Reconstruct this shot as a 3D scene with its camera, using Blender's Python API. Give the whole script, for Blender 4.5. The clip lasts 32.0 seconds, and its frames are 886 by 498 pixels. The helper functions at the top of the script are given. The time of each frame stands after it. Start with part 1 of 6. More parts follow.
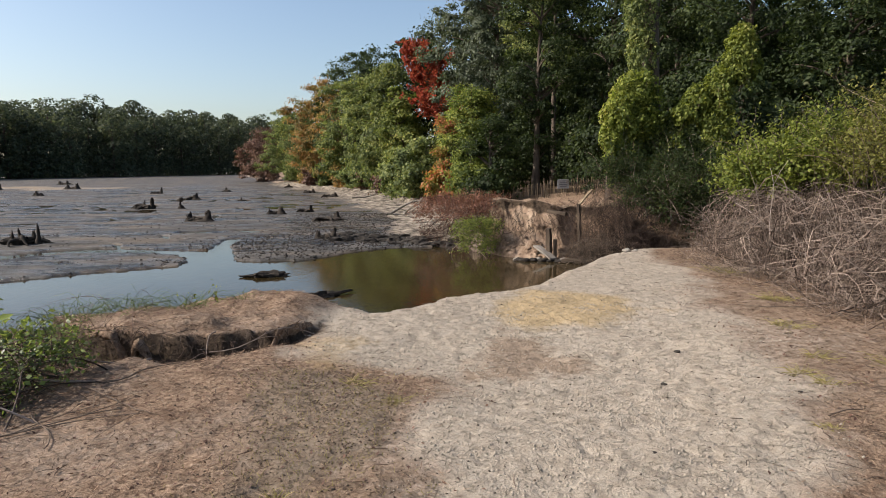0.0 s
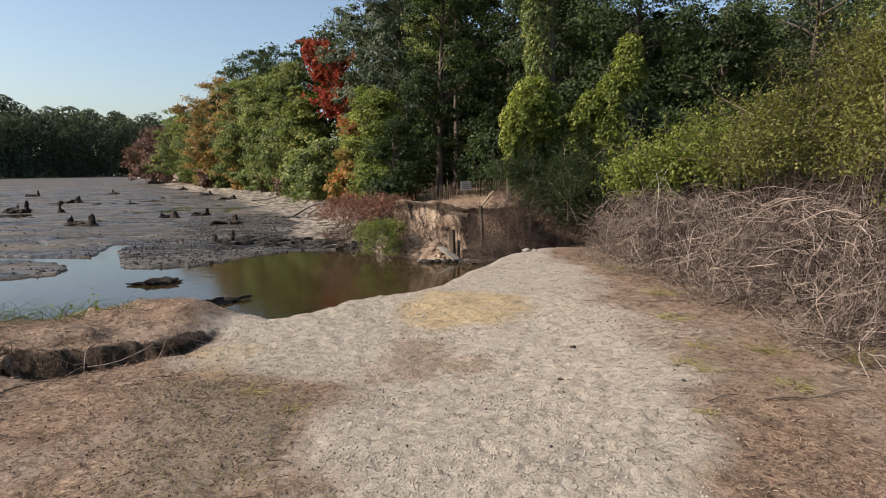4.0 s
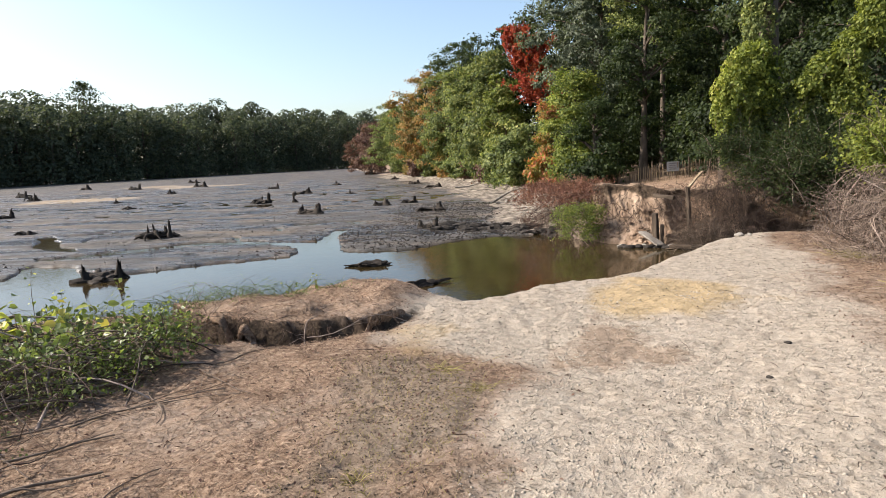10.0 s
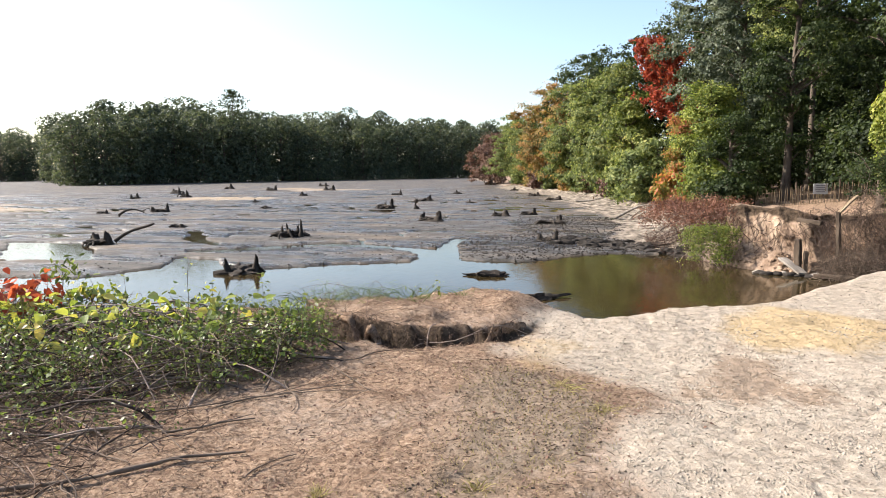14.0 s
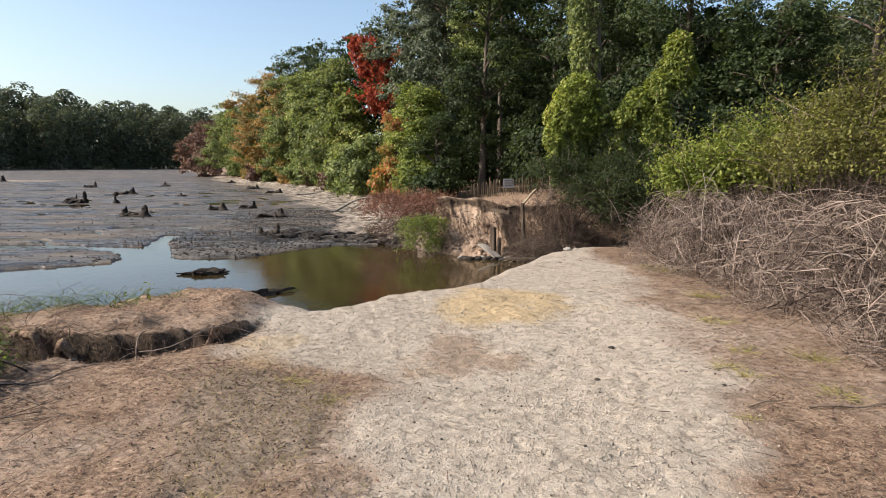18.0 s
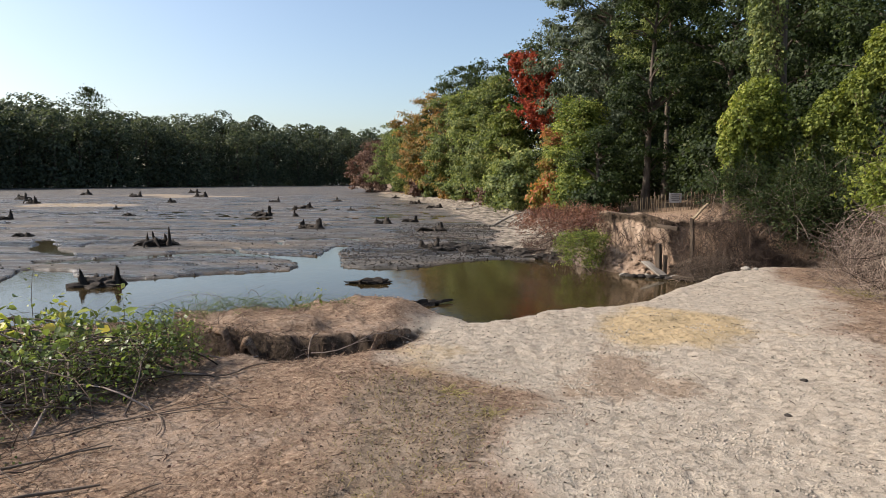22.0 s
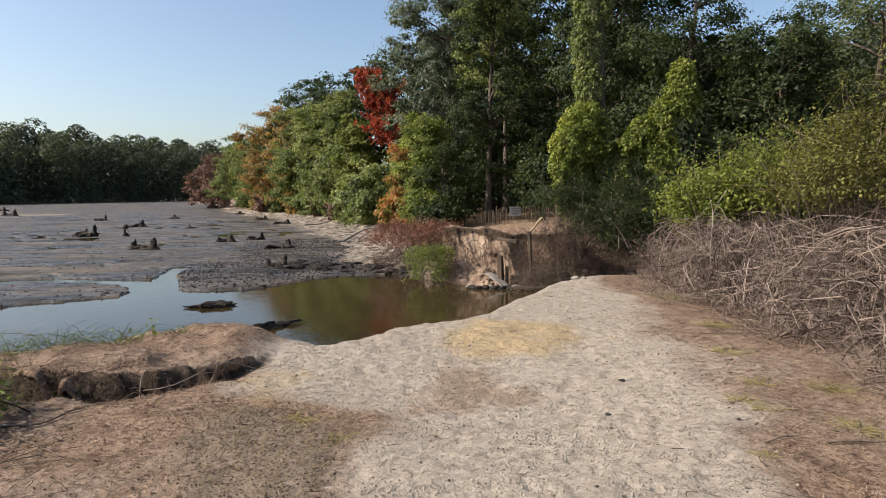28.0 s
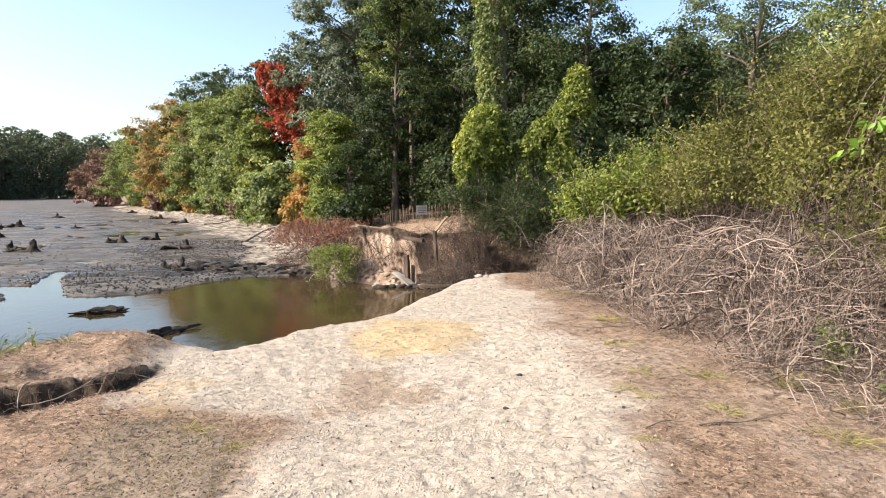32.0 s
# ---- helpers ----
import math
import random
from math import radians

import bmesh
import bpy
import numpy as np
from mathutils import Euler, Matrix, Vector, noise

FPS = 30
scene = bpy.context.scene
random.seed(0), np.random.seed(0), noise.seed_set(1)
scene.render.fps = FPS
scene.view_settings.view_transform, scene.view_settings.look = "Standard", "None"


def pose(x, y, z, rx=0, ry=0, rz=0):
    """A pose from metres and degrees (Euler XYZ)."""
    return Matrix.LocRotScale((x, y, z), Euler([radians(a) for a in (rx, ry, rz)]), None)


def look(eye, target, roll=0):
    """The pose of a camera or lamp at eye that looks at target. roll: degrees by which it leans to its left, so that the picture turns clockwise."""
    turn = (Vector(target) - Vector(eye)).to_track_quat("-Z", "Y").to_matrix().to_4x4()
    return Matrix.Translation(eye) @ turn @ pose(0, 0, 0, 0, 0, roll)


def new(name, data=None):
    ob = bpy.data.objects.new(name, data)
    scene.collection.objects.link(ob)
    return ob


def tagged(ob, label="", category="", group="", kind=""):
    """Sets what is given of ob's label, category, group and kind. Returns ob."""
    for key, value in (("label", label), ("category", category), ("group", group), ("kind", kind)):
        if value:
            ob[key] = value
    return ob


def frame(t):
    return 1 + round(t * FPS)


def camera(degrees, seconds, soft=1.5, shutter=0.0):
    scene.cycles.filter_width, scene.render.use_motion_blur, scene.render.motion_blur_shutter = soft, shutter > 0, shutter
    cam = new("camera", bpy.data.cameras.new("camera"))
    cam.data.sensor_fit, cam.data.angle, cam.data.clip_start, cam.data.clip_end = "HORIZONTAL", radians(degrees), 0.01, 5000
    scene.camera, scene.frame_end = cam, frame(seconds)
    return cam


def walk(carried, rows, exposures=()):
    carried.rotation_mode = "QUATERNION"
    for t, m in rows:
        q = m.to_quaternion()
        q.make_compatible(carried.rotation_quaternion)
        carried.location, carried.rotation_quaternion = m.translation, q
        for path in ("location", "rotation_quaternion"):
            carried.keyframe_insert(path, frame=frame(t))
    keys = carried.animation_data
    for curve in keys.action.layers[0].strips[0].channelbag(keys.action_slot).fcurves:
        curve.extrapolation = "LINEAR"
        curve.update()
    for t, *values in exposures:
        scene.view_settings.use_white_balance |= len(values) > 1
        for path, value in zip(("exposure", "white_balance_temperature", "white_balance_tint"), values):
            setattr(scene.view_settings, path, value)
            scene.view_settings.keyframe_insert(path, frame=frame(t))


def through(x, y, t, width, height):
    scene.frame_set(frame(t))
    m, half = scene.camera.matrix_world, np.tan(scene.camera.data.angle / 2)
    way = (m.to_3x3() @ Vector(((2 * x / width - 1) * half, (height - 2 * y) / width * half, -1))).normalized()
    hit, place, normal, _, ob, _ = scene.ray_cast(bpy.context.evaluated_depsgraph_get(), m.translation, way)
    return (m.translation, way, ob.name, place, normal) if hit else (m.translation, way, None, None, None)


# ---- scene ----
# ---- camera ----
# seconds, place, heading clockwise from +y, tilt and lean in degrees
cam = camera(70.5, 32.0, soft=0.5)
PATH = [
    (0.0, -0.000, 0.000, 1.650, 0.00, -7.45, -0.40),
    (0.5, -0.001, -0.004, 1.651, -0.16, -7.45, -0.47),
    (1.0, 0.020, -0.012, 1.651, 0.47, -7.56, -0.76),
    (1.5, 0.048, -0.009, 1.655, 2.86, -7.50, -0.96),
    (2.0, 0.052, 0.018, 1.651, 5.29, -7.61, -0.95),
    (2.5, 0.052, 0.028, 1.651, 6.72, -7.47, -0.75),
    (3.0, 0.047, 0.033, 1.641, 7.61, -7.32, -0.58),
    (3.5, 0.051, 0.036, 1.646, 8.06, -7.31, -0.37),
    (4.0, 0.055, 0.043, 1.638, 8.64, -7.29, -0.16),
    (4.5, 0.061, 0.036, 1.641, 9.07, -7.23, -0.40),
    (6.5, 0.117, 0.017, 1.653, 8.08, -6.47, 0.18),
    (7.0, 0.165, 0.042, 1.638, 5.93, -6.61, -0.13),
    (7.5, 0.183, 0.051, 1.632, 3.89, -7.22, -0.91),
    (8.0, 0.179, 0.032, 1.642, 1.39, -7.40, -1.30),
    (8.5, 0.194, 0.019, 1.641, -2.27, -7.60, -1.84),
    (9.0, 0.195, 0.023, 1.633, -5.52, -7.87, -2.40),
    (9.5, 0.188, 0.035, 1.627, -8.22, -8.16, -2.69),
    (10.0, 0.162, 0.033, 1.629, -9.75, -8.22, -2.53),
    (10.5, 0.143, 0.019, 1.633, -11.42, -8.18, -1.88),
    (11.0, 0.132, 0.008, 1.637, -12.51, -8.21, -1.23),
    (11.5, 0.128, -0.010, 1.641, -12.80, -8.11, -0.78),
    (12.0, 0.114, -0.004, 1.639, -12.99, -7.88, -0.50),
    (12.5, 0.104, -0.012, 1.644, -13.78, -7.37, -0.27),
    (13.0, 0.088, -0.023, 1.645, -15.34, -6.89, -0.17),
    (13.5, 0.077, -0.020, 1.644, -17.78, -6.80, -0.26),
    (14.0, 0.067, -0.014, 1.644, -20.30, -6.98, -0.53),
    (14.5, 0.072, -0.047, 1.653, -22.09, -7.10, -0.65),
    (16.5, 0.169, -0.111, 1.638, -22.24, -7.25, -0.04),
    (17.0, 0.091, -0.071, 1.632, -11.96, -7.47, 0.56),
    (17.5, 0.074, -0.038, 1.640, -2.63, -7.61, 0.43),
    (18.0, 0.066, -0.003, 1.645, 4.84, -7.61, 0.56),
    (18.5, 0.077, 0.072, 1.621, 10.03, -7.22, 0.85),
    (19.0, 0.090, 0.058, 1.628, 13.23, -6.91, 0.83),
    (19.5, 0.105, 0.025, 1.644, 14.38, -6.81, 0.31),
    (20.0, 0.097, 0.010, 1.647, 12.11, -6.57, 0.32),
    (20.5, 0.073, 0.035, 1.638, 4.70, -5.90, -0.08),
    (21.0, 0.022, 0.030, 1.633, -2.10, -5.64, -0.07),
    (21.5, 0.014, 0.092, 1.613, -6.98, -5.90, -0.16),
    (22.0, 0.012, 0.106, 1.603, -9.43, -6.29, 0.12),
    (22.5, 0.039, 0.096, 1.599, -10.41, -6.40, 0.21),
    (23.0, 0.045, 0.081, 1.610, -9.62, -6.84, 0.39),
    (23.5, 0.051, 0.067, 1.619, -8.06, -6.82, 0.52),
    (24.0, 0.046, 0.043, 1.631, -5.85, -6.55, 0.28),
    (24.5, 0.044, 0.035, 1.642, -3.90, -6.25, 0.04),
    (26.5, 0.087, 0.033, 1.691, 0.17, -5.84, 0.07),
    (27.0, 0.095, 0.054, 1.688, 2.28, -5.38, -0.15),
    (27.5, 0.081, 0.045, 1.687, 3.19, -5.11, -0.40),
    (28.0, 0.088, 0.041, 1.688, 4.12, -5.07, -0.26),
    (28.5, 0.103, 0.060, 1.675, 5.17, -5.28, -0.29),
    (29.0, 0.143, 0.049, 1.682, 8.15, -5.59, 0.16),
    (29.5, 0.154, 0.088, 1.667, 11.76, -5.59, 0.48),
    (30.0, 0.162, 0.094, 1.673, 14.72, -5.64, 0.44),
    (30.5, 0.159, 0.072, 1.688, 16.65, -5.60, 0.34),
    (31.0, 0.160, 0.055, 1.693, 16.96, -5.59, 0.11),
    (31.5, 0.147, 0.004, 1.713, 16.17, -5.41, -0.04),
    (32.0, 0.135, -0.043, 1.725, 12.53, -5.26, -0.06),
]
walk(cam, [(t, pose(x, y, z, 90 + tilt, 0, -turn) @ pose(0, 0, 0, 0, 0, lean)) for t, x, y, z, turn, tilt, lean in PATH],
     exposures=[(0.0, 0.45), (4.5, 0.43), (6.5, 1.21), (8.0, 1.17), (9.0, 1.00), (11.0, 0.90), (13.0, 1.24), (14.5, 1.26), (16.5, 0.89), (18.0, 0.76), (20.5, 0.67), (23.0, 0.57), (26.5, 0.57), (29.0, 0.48), (30.3, 0.42), (31.0, 0.97), (32.0, 1.34)])

# ---- world, sun ----
SUN_TURN, SUN_HEIGHT = -94.0, 37.0
world = bpy.data.worlds.new("world")
scene.world = world
world.use_nodes = True
wn = world.node_tree.nodes
sky = wn.new("ShaderNodeTexSky")
sky.sky_type, sky.sun_disc = "NISHITA", False
sky.sun_elevation, sky.sun_rotation = radians(SUN_HEIGHT), radians(SUN_TURN % 360)
sky.dust_density, sky.ozone_density, sky.air_density = 2.0, 1.2, 1.0
world.node_tree.links.new(sky.outputs[0], wn["Background"].inputs[0])
wn["Background"].inputs[1].default_value = 0.125
sun = new("sun", bpy.data.lights.new("sun", "SUN"))
sun.data.energy, sun.data.angle, sun.data.color = 5.0, radians(0.53), (1.0, 0.925, 0.85)
sun_way = Vector((math.sin(radians(SUN_TURN)) * math.cos(radians(SUN_HEIGHT)), math.cos(radians(SUN_TURN)) * math.cos(radians(SUN_HEIGHT)), math.sin(radians(SUN_HEIGHT))))
sun.matrix_world = look(sun_way * 60, (0, 0, 0))

# ---- materials ----
class Mat:
    """A node material, built up by short calls."""

    def __init__(self, name):
        self.m = bpy.data.materials.new(name)
        self.m.use_nodes = True
        self.nodes, self.links = self.m.node_tree.nodes, self.m.node_tree.links
        self.b = self.nodes["Principled BSDF"]
        self.coord = self.nodes.new("ShaderNodeTexCoord")

    def put(self, socket, value):
        if isinstance(value, bpy.types.NodeSocket):
            self.links.new(value, socket)
        else:
            socket.default_value = value

    def noise(self, scale, detail=4.0, rough=0.55, stretch=None, local=True, distort=0.0):
        n = self.nodes.new("ShaderNodeTexNoise")
        n.inputs["Scale"].default_value, n.inputs["Detail"].default_value = scale, detail
        n.inputs["Roughness"].default_value, n.inputs["Distortion"].default_value = rough, distort
        src = self.coord.outputs["Object"]
        if stretch:
            v = self.nodes.new("ShaderNodeMapping")
            v.inputs["Scale"].default_value = stretch
            self.links.new(src, v.inputs[0])
            src = v.outputs[0]
        self.links.new(src, n.inputs["Vector"])
        return n.outputs["Fac"]

    def ramp(self, fac, *stops):
        r = self.nodes.new("ShaderNodeValToRGB")
        while len(r.color_ramp.elements) < len(stops):
            r.color_ramp.elements.new(0.5)
        for e, (pos, col) in zip(r.color_ramp.elements, stops):
            e.position = pos
            e.color = (*col, 1) if isinstance(col, tuple) else (col, col, col, 1)
        self.links.new(fac, r.inputs[0])
        return r.outputs[0]

    def math(self, op, a, b=0.0, clamp=False):
        n = self.nodes.new("ShaderNodeMath")
        n.operation, n.use_clamp = op, clamp
        self.put(n.inputs[0], a), self.put(n.inputs[1], b)
        return n.outputs[0]

    def mix(self, fac, a, b, blend="MIX"):
        n = self.nodes.new("ShaderNodeMix")
        n.data_type, n.blend_type = "RGBA", blend
        self.put(n.inputs[0], fac)
        self.put(n.inputs[6], (*a, 1) if isinstance(a, tuple) else a)
        self.put(n.inputs[7], (*b, 1) if isinstance(b, tuple) else b)
        return n.outputs[2]

    def attr(self, name):
        n = self.nodes.new("ShaderNodeAttribute")
        n.attribute_name = name
        s = self.nodes.new("ShaderNodeSeparateColor")
        self.links.new(n.outputs["Color"], s.inputs[0])
        return s.outputs[0], s.outputs[1], s.outputs[2]

    def bump(self, height, strength=0.5, distance=0.02, below=None):
        n = self.nodes.new("ShaderNodeBump")
        n.inputs["Strength"].default_value, n.inputs["Distance"].default_value = strength, distance
        self.put(n.inputs["Height"], height)
        if below is not None:
            self.links.new(below, n.inputs["Normal"])
        self.links.new(n.outputs[0], self.b.inputs["Normal"])
        return n.outputs[0]

    def done(self, color=None, rough=None, spec=None):
        if color is not None:
            self.put(self.b.inputs["Base Color"], (*color, 1) if isinstance(color, tuple) else color)
        if rough is not None:
            self.put(self.b.inputs["Roughness"], rough)
        if spec is not None:
            self.put(self.b.inputs["Specular IOR Level"], spec)
        return self.m


def leaf_material(name, stops, through=0.45, rough=0.6, spec=0.2, gain=1.0):
    stops = [(p, tuple(min(0.6, k * gain * w) for k, w in zip(c, (1.0, 1.0, 1.1)))) for p, c in stops]
    m = Mat(name)
    geo = m.nodes.new("ShaderNodeNewGeometry")
    info = m.nodes.new("ShaderNodeObjectInfo")
    big = m.noise(0.45, 2.0)
    fac = m.math("ADD", m.math("MULTIPLY", geo.outputs["Random Per Island"], 0.62), m.math("MULTIPLY", m.math("SUBTRACT", big, 0.32), 0.95), True)
    col = m.ramp(fac, *stops)
    hsv = m.nodes.new("ShaderNodeHueSaturation")
    m.links.new(col, hsv.inputs["Color"])
    m.put(hsv.inputs["Value"], m.math("ADD", m.math("MULTIPLY", info.outputs["Random"], 0.3), 0.85))
    col = hsv.outputs[0]
    m.done(col, rough, spec)
    tr = m.nodes.new("ShaderNodeBsdfTranslucent")
    tint = m.mix(1.0, col, (1.0, 1.0, 0.6), "MULTIPLY")
    m.links.new(tint, tr.inputs[0])
    mx = m.nodes.new("ShaderNodeMixShader")
    mx.inputs[0].default_value = through
    m.links.new(m.b.outputs[0], mx.inputs[1]), m.links.new(tr.outputs[0], mx.inputs[2])
    m.links.new(mx.outputs[0], m.nodes["Material Output"].inputs[0])
    return m.m


def stick_material(name, dark, pale, scale=30.0, rough=0.85):
    m = Mat(name)
    geo = m.nodes.new("ShaderNodeNewGeometry")
    n = m.noise(scale, 3.0)
    fac = m.math("ADD", m.math("MULTIPLY", n, 0.5), m.math("MULTIPLY", geo.outputs["Random Per Island"], 0.6), True)
    m.bump(m.noise(scale * 3, 3.0), 0.4, 0.01)
    return m.done(m.ramp(fac, (0.3, dark), (0.95, pale)), rough, 0.2)


def bark_material(name, dark, pale):
    m = Mat(name)
    n = m.noise(6.0, 6.0, 0.65, (1, 1, 0.22))
    m.bump(n, 0.8, 0.04)
    return m.done(m.ramp(n, (0.3, dark), (0.7, pale)), 0.9, 0.15)


GREEN = leaf_material("leaf_green", [(0.0, (0.03, 0.044, 0.016)), (0.45, (0.094, 0.118, 0.038)), (0.8, (0.2, 0.215, 0.07)), (1.0, (0.36, 0.33, 0.12))], gain=1.4)
# oak and pine green, darkened further to carry the shade of the wood
DARK_SHADE_GREEN = leaf_material("leaf_dark_shade_green", [(0.0, (0.014, 0.022, 0.008)), (0.5, (0.04, 0.06, 0.019)), (0.85, (0.086, 0.112, 0.036)), (1.0, (0.19, 0.18, 0.08))], gain=0.85)
LOCUST = leaf_material("leaf_locust", [(0.0, (0.03, 0.042, 0.016)), (0.45, (0.075, 0.098, 0.036)), (0.8, (0.15, 0.175, 0.06)), (1.0, (0.28, 0.26, 0.1))])
SILVER = leaf_material("leaf_silver", [(0.0, (0.036, 0.050, 0.026)), (0.5, (0.096, 0.120, 0.065)), (0.82, (0.204, 0.228, 0.144)), (1.0, (0.456, 0.480, 0.360))], 0.35, 0.55, 0.25, 0.95)
ORANGE = leaf_material("leaf_orange", [(0.0, (0.052, 0.069, 0.021)), (0.4, (0.19, 0.15, 0.05)), (0.62, (0.32, 0.19, 0.07)), (0.88, (0.414, 0.196, 0.069)), (1.0, (0.460, 0.253, 0.092))], gain=1.15)
RED = leaf_material("leaf_red", [(0.0, (0.12, 0.03, 0.022)), (0.45, (0.32, 0.06, 0.035)), (0.8, (0.48, 0.12, 0.06)), (1.0, (0.5, 0.24, 0.09))])
YELLOW_RED = leaf_material("leaf_yellow_red", [(0.0, (0.07, 0.09, 0.02)), (0.35, (0.22, 0.2, 0.04)), (0.62, (0.4, 0.17, 0.075)), (0.85, (0.44, 0.12, 0.07)), (1.0, (0.5, 0.34, 0.07))])
VINE = leaf_material("leaf_vine", [(0.0, (0.034, 0.052, 0.012)), (0.45, (0.118, 0.15, 0.032)), (0.8, (0.26, 0.275, 0.065)), (1.0, (0.44, 0.38, 0.1))], gain=1.15)
SHRUB = leaf_material("leaf_shrub", [(0.0, (0.042, 0.062, 0.012)), (0.42, (0.135, 0.165, 0.028)), (0.75, (0.275, 0.3, 0.06)), (0.92, (0.4, 0.37, 0.11)), (1.0, (0.46, 0.38, 0.18))], gain=1.15)
OLIVE = leaf_material("leaf_olive", [(0.0, (0.04, 0.042, 0.012)), (0.4, (0.12, 0.12, 0.028)), (0.7, (0.23, 0.225, 0.055)), (0.9, (0.36, 0.32, 0.1)), (1.0, (0.42, 0.28, 0.13))], gain=1.02)
NEAR_LEAF = leaf_material("leaf_bramble", [(0.0, (0.03, 0.042, 0.012)), (0.35, (0.085, 0.115, 0.03)), (0.6, (0.19, 0.225, 0.055)), (0.8, (0.38, 0.38, 0.13)), (0.92, (0.58, 0.46, 0.1)), (1.0, (0.46, 0.2, 0.08))], 0.45, 0.45, 0.4, 1.3)
YELLOW_LEAF = leaf_material("leaf_yellowing", [(0.0, (0.1, 0.15, 0.03)), (0.35, (0.24, 0.29, 0.06)), (0.6, (0.45, 0.42, 0.1)), (0.85, (0.58, 0.42, 0.1)), (1.0, (0.5, 0.24, 0.09))], 0.45, 0.45, 0.4)
SPROUT_BRIGHT = leaf_material("leaf_bright", [(0.0, (0.13, 0.24, 0.03)), (1.0, (0.26, 0.4, 0.06))], 0.5, 0.45, 0.4)
SPROUT = leaf_material("leaf_sprout", [(0.0, (0.03, 0.042, 0.012)), (0.4, (0.09, 0.12, 0.03)), (0.75, (0.2, 0.25, 0.06)), (1.0, (0.36, 0.36, 0.12))], 0.45, 0.45, 0.4, 1.2)
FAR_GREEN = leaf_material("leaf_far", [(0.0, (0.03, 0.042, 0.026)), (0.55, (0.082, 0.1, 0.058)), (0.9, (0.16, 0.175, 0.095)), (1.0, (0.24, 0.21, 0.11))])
RUST_LEAF = leaf_material("leaf_rust", [(0.0, (0.045, 0.02, 0.013)), (0.5, (0.15, 0.066, 0.042)), (0.9, (0.26, 0.135, 0.08)), (1.0, (0.26, 0.22, 0.09))], 0.25)
BROWN_LEAF = leaf_material("leaf_brown", [(0.0, (0.055, 0.028, 0.02)), (0.5, (0.14, 0.075, 0.05)), (1.0, (0.26, 0.16, 0.1))], 0.2)
GRASS = leaf_material("grass_blade", [(0.0, (0.14, 0.13, 0.035)), (0.5, (0.32, 0.27, 0.085)), (1.0, (0.48, 0.38, 0.17))], 0.25)
BANK_GRASS = leaf_material("bank_grass_blade", [(0.0, (0.05, 0.08, 0.02)), (0.6, (0.14, 0.19, 0.045)), (1.0, (0.32, 0.3, 0.1))], 0.35)
STRAW = stick_material("straw", (0.07, 0.04, 0.026), (0.42, 0.29, 0.19), 3.0)
CANE = stick_material("dead_cane", (0.03, 0.02, 0.015), (0.42, 0.325, 0.262), 12.0)
RED_TWIG = stick_material("reddish_twig", (0.04, 0.022, 0.016), (0.15, 0.085, 0.06), 10.0)
# darker twig copy: the shade inside heaps of brush is put into its colour
SHADE_TWIG = stick_material("shaded_twig", (0.022, 0.015, 0.012), (0.1, 0.066, 0.05), 10.0)
PALE_CANE = stick_material("bleached_cane", (0.16, 0.13, 0.11), (0.46, 0.39, 0.34), 12.0)
TWIG = stick_material("dark_twig", (0.035, 0.024, 0.018), (0.15, 0.1, 0.072), 10.0)
BARK = bark_material("bark", (0.035, 0.027, 0.02), (0.14, 0.11, 0.085))
STUMP = bark_material("wet_stump", (0.012, 0.01, 0.008), (0.06, 0.048, 0.038))
DRIFT = bark_material("driftwood", (0.1, 0.085, 0.07), (0.36, 0.32, 0.27))
BANK_TWIG = stick_material("bank_twig", (0.04, 0.028, 0.02), (0.26, 0.195, 0.145), 10.0)
TIMBER = bark_material("old_timber", (0.03, 0.022, 0.016), (0.11, 0.082, 0.06))
FENCE_WOOD = bark_material("fence_wood", (0.13, 0.095, 0.06), (0.3, 0.23, 0.15))


m = Mat("sand_crumb")
SAND = m.done(m.ramp(m.noise(40.0, 4.0), (0.3, (0.24, 0.2, 0.155)), (0.7, (0.4, 0.35, 0.285))), 0.95, 0.1)

m = Mat("stone")
n1 = m.noise(9.0, 6.0)
m.bump(m.noise(30.0, 5.0), 0.6, 0.02)
STONE = m.done(m.ramp(n1, (0.3, (0.16, 0.14, 0.115)), (0.7, (0.42, 0.38, 0.32))), 0.85, 0.2)
m = Mat("wet_stone")
n1 = m.noise(7.0, 6.0)
m.bump(m.noise(25.0, 5.0), 0.6, 0.02)
WET_STONE = m.done(m.ramp(n1, (0.3, (0.015, 0.013, 0.011)), (0.7, (0.06, 0.05, 0.041))), 0.8, 0.15)
m = Mat("painted_sign")
SIGN = m.done(m.ramp(m.noise(8.0), (0.3, (0.2, 0.205, 0.21)), (0.7, (0.28, 0.285, 0.29))), 0.5)
m = Mat("dark_bars")
SIGN_BAR = m.done((0.08, 0.08, 0.09), 0.6)

# the ground: pale path sand, litter, yellow sand, mud, beach sand, raw earth
m = Mat("ground")
sand, litter, yellow = m.attr("zone_a")
mud, beach, earth = m.attr("zone_b")
grit, wet, stain = m.attr("zone_c")
topsoil, ochre, _ = m.attr("zone_d")
fine, mid, wide = m.noise(70.0, 6.0, 0.7), m.noise(11.0, 6.0, 0.6), m.noise(1.3, 4.0)
speck = m.noise(190.0, 3.0, 0.6)
soil_col = m.ramp(m.noise(14.0, 9.0, 0.78), (0.34, (0.12, 0.085, 0.06)), (0.5, (0.29, 0.22, 0.165)), (0.7, (0.43, 0.35, 0.275)))
lit_col = m.ramp(m.noise(22.0, 9.0, 0.8, (1, 1, 1), True, 1.0), (0.36, (0.058, 0.034, 0.021)), (0.5, (0.23, 0.153, 0.102)), (0.68, (0.45, 0.34, 0.24)))
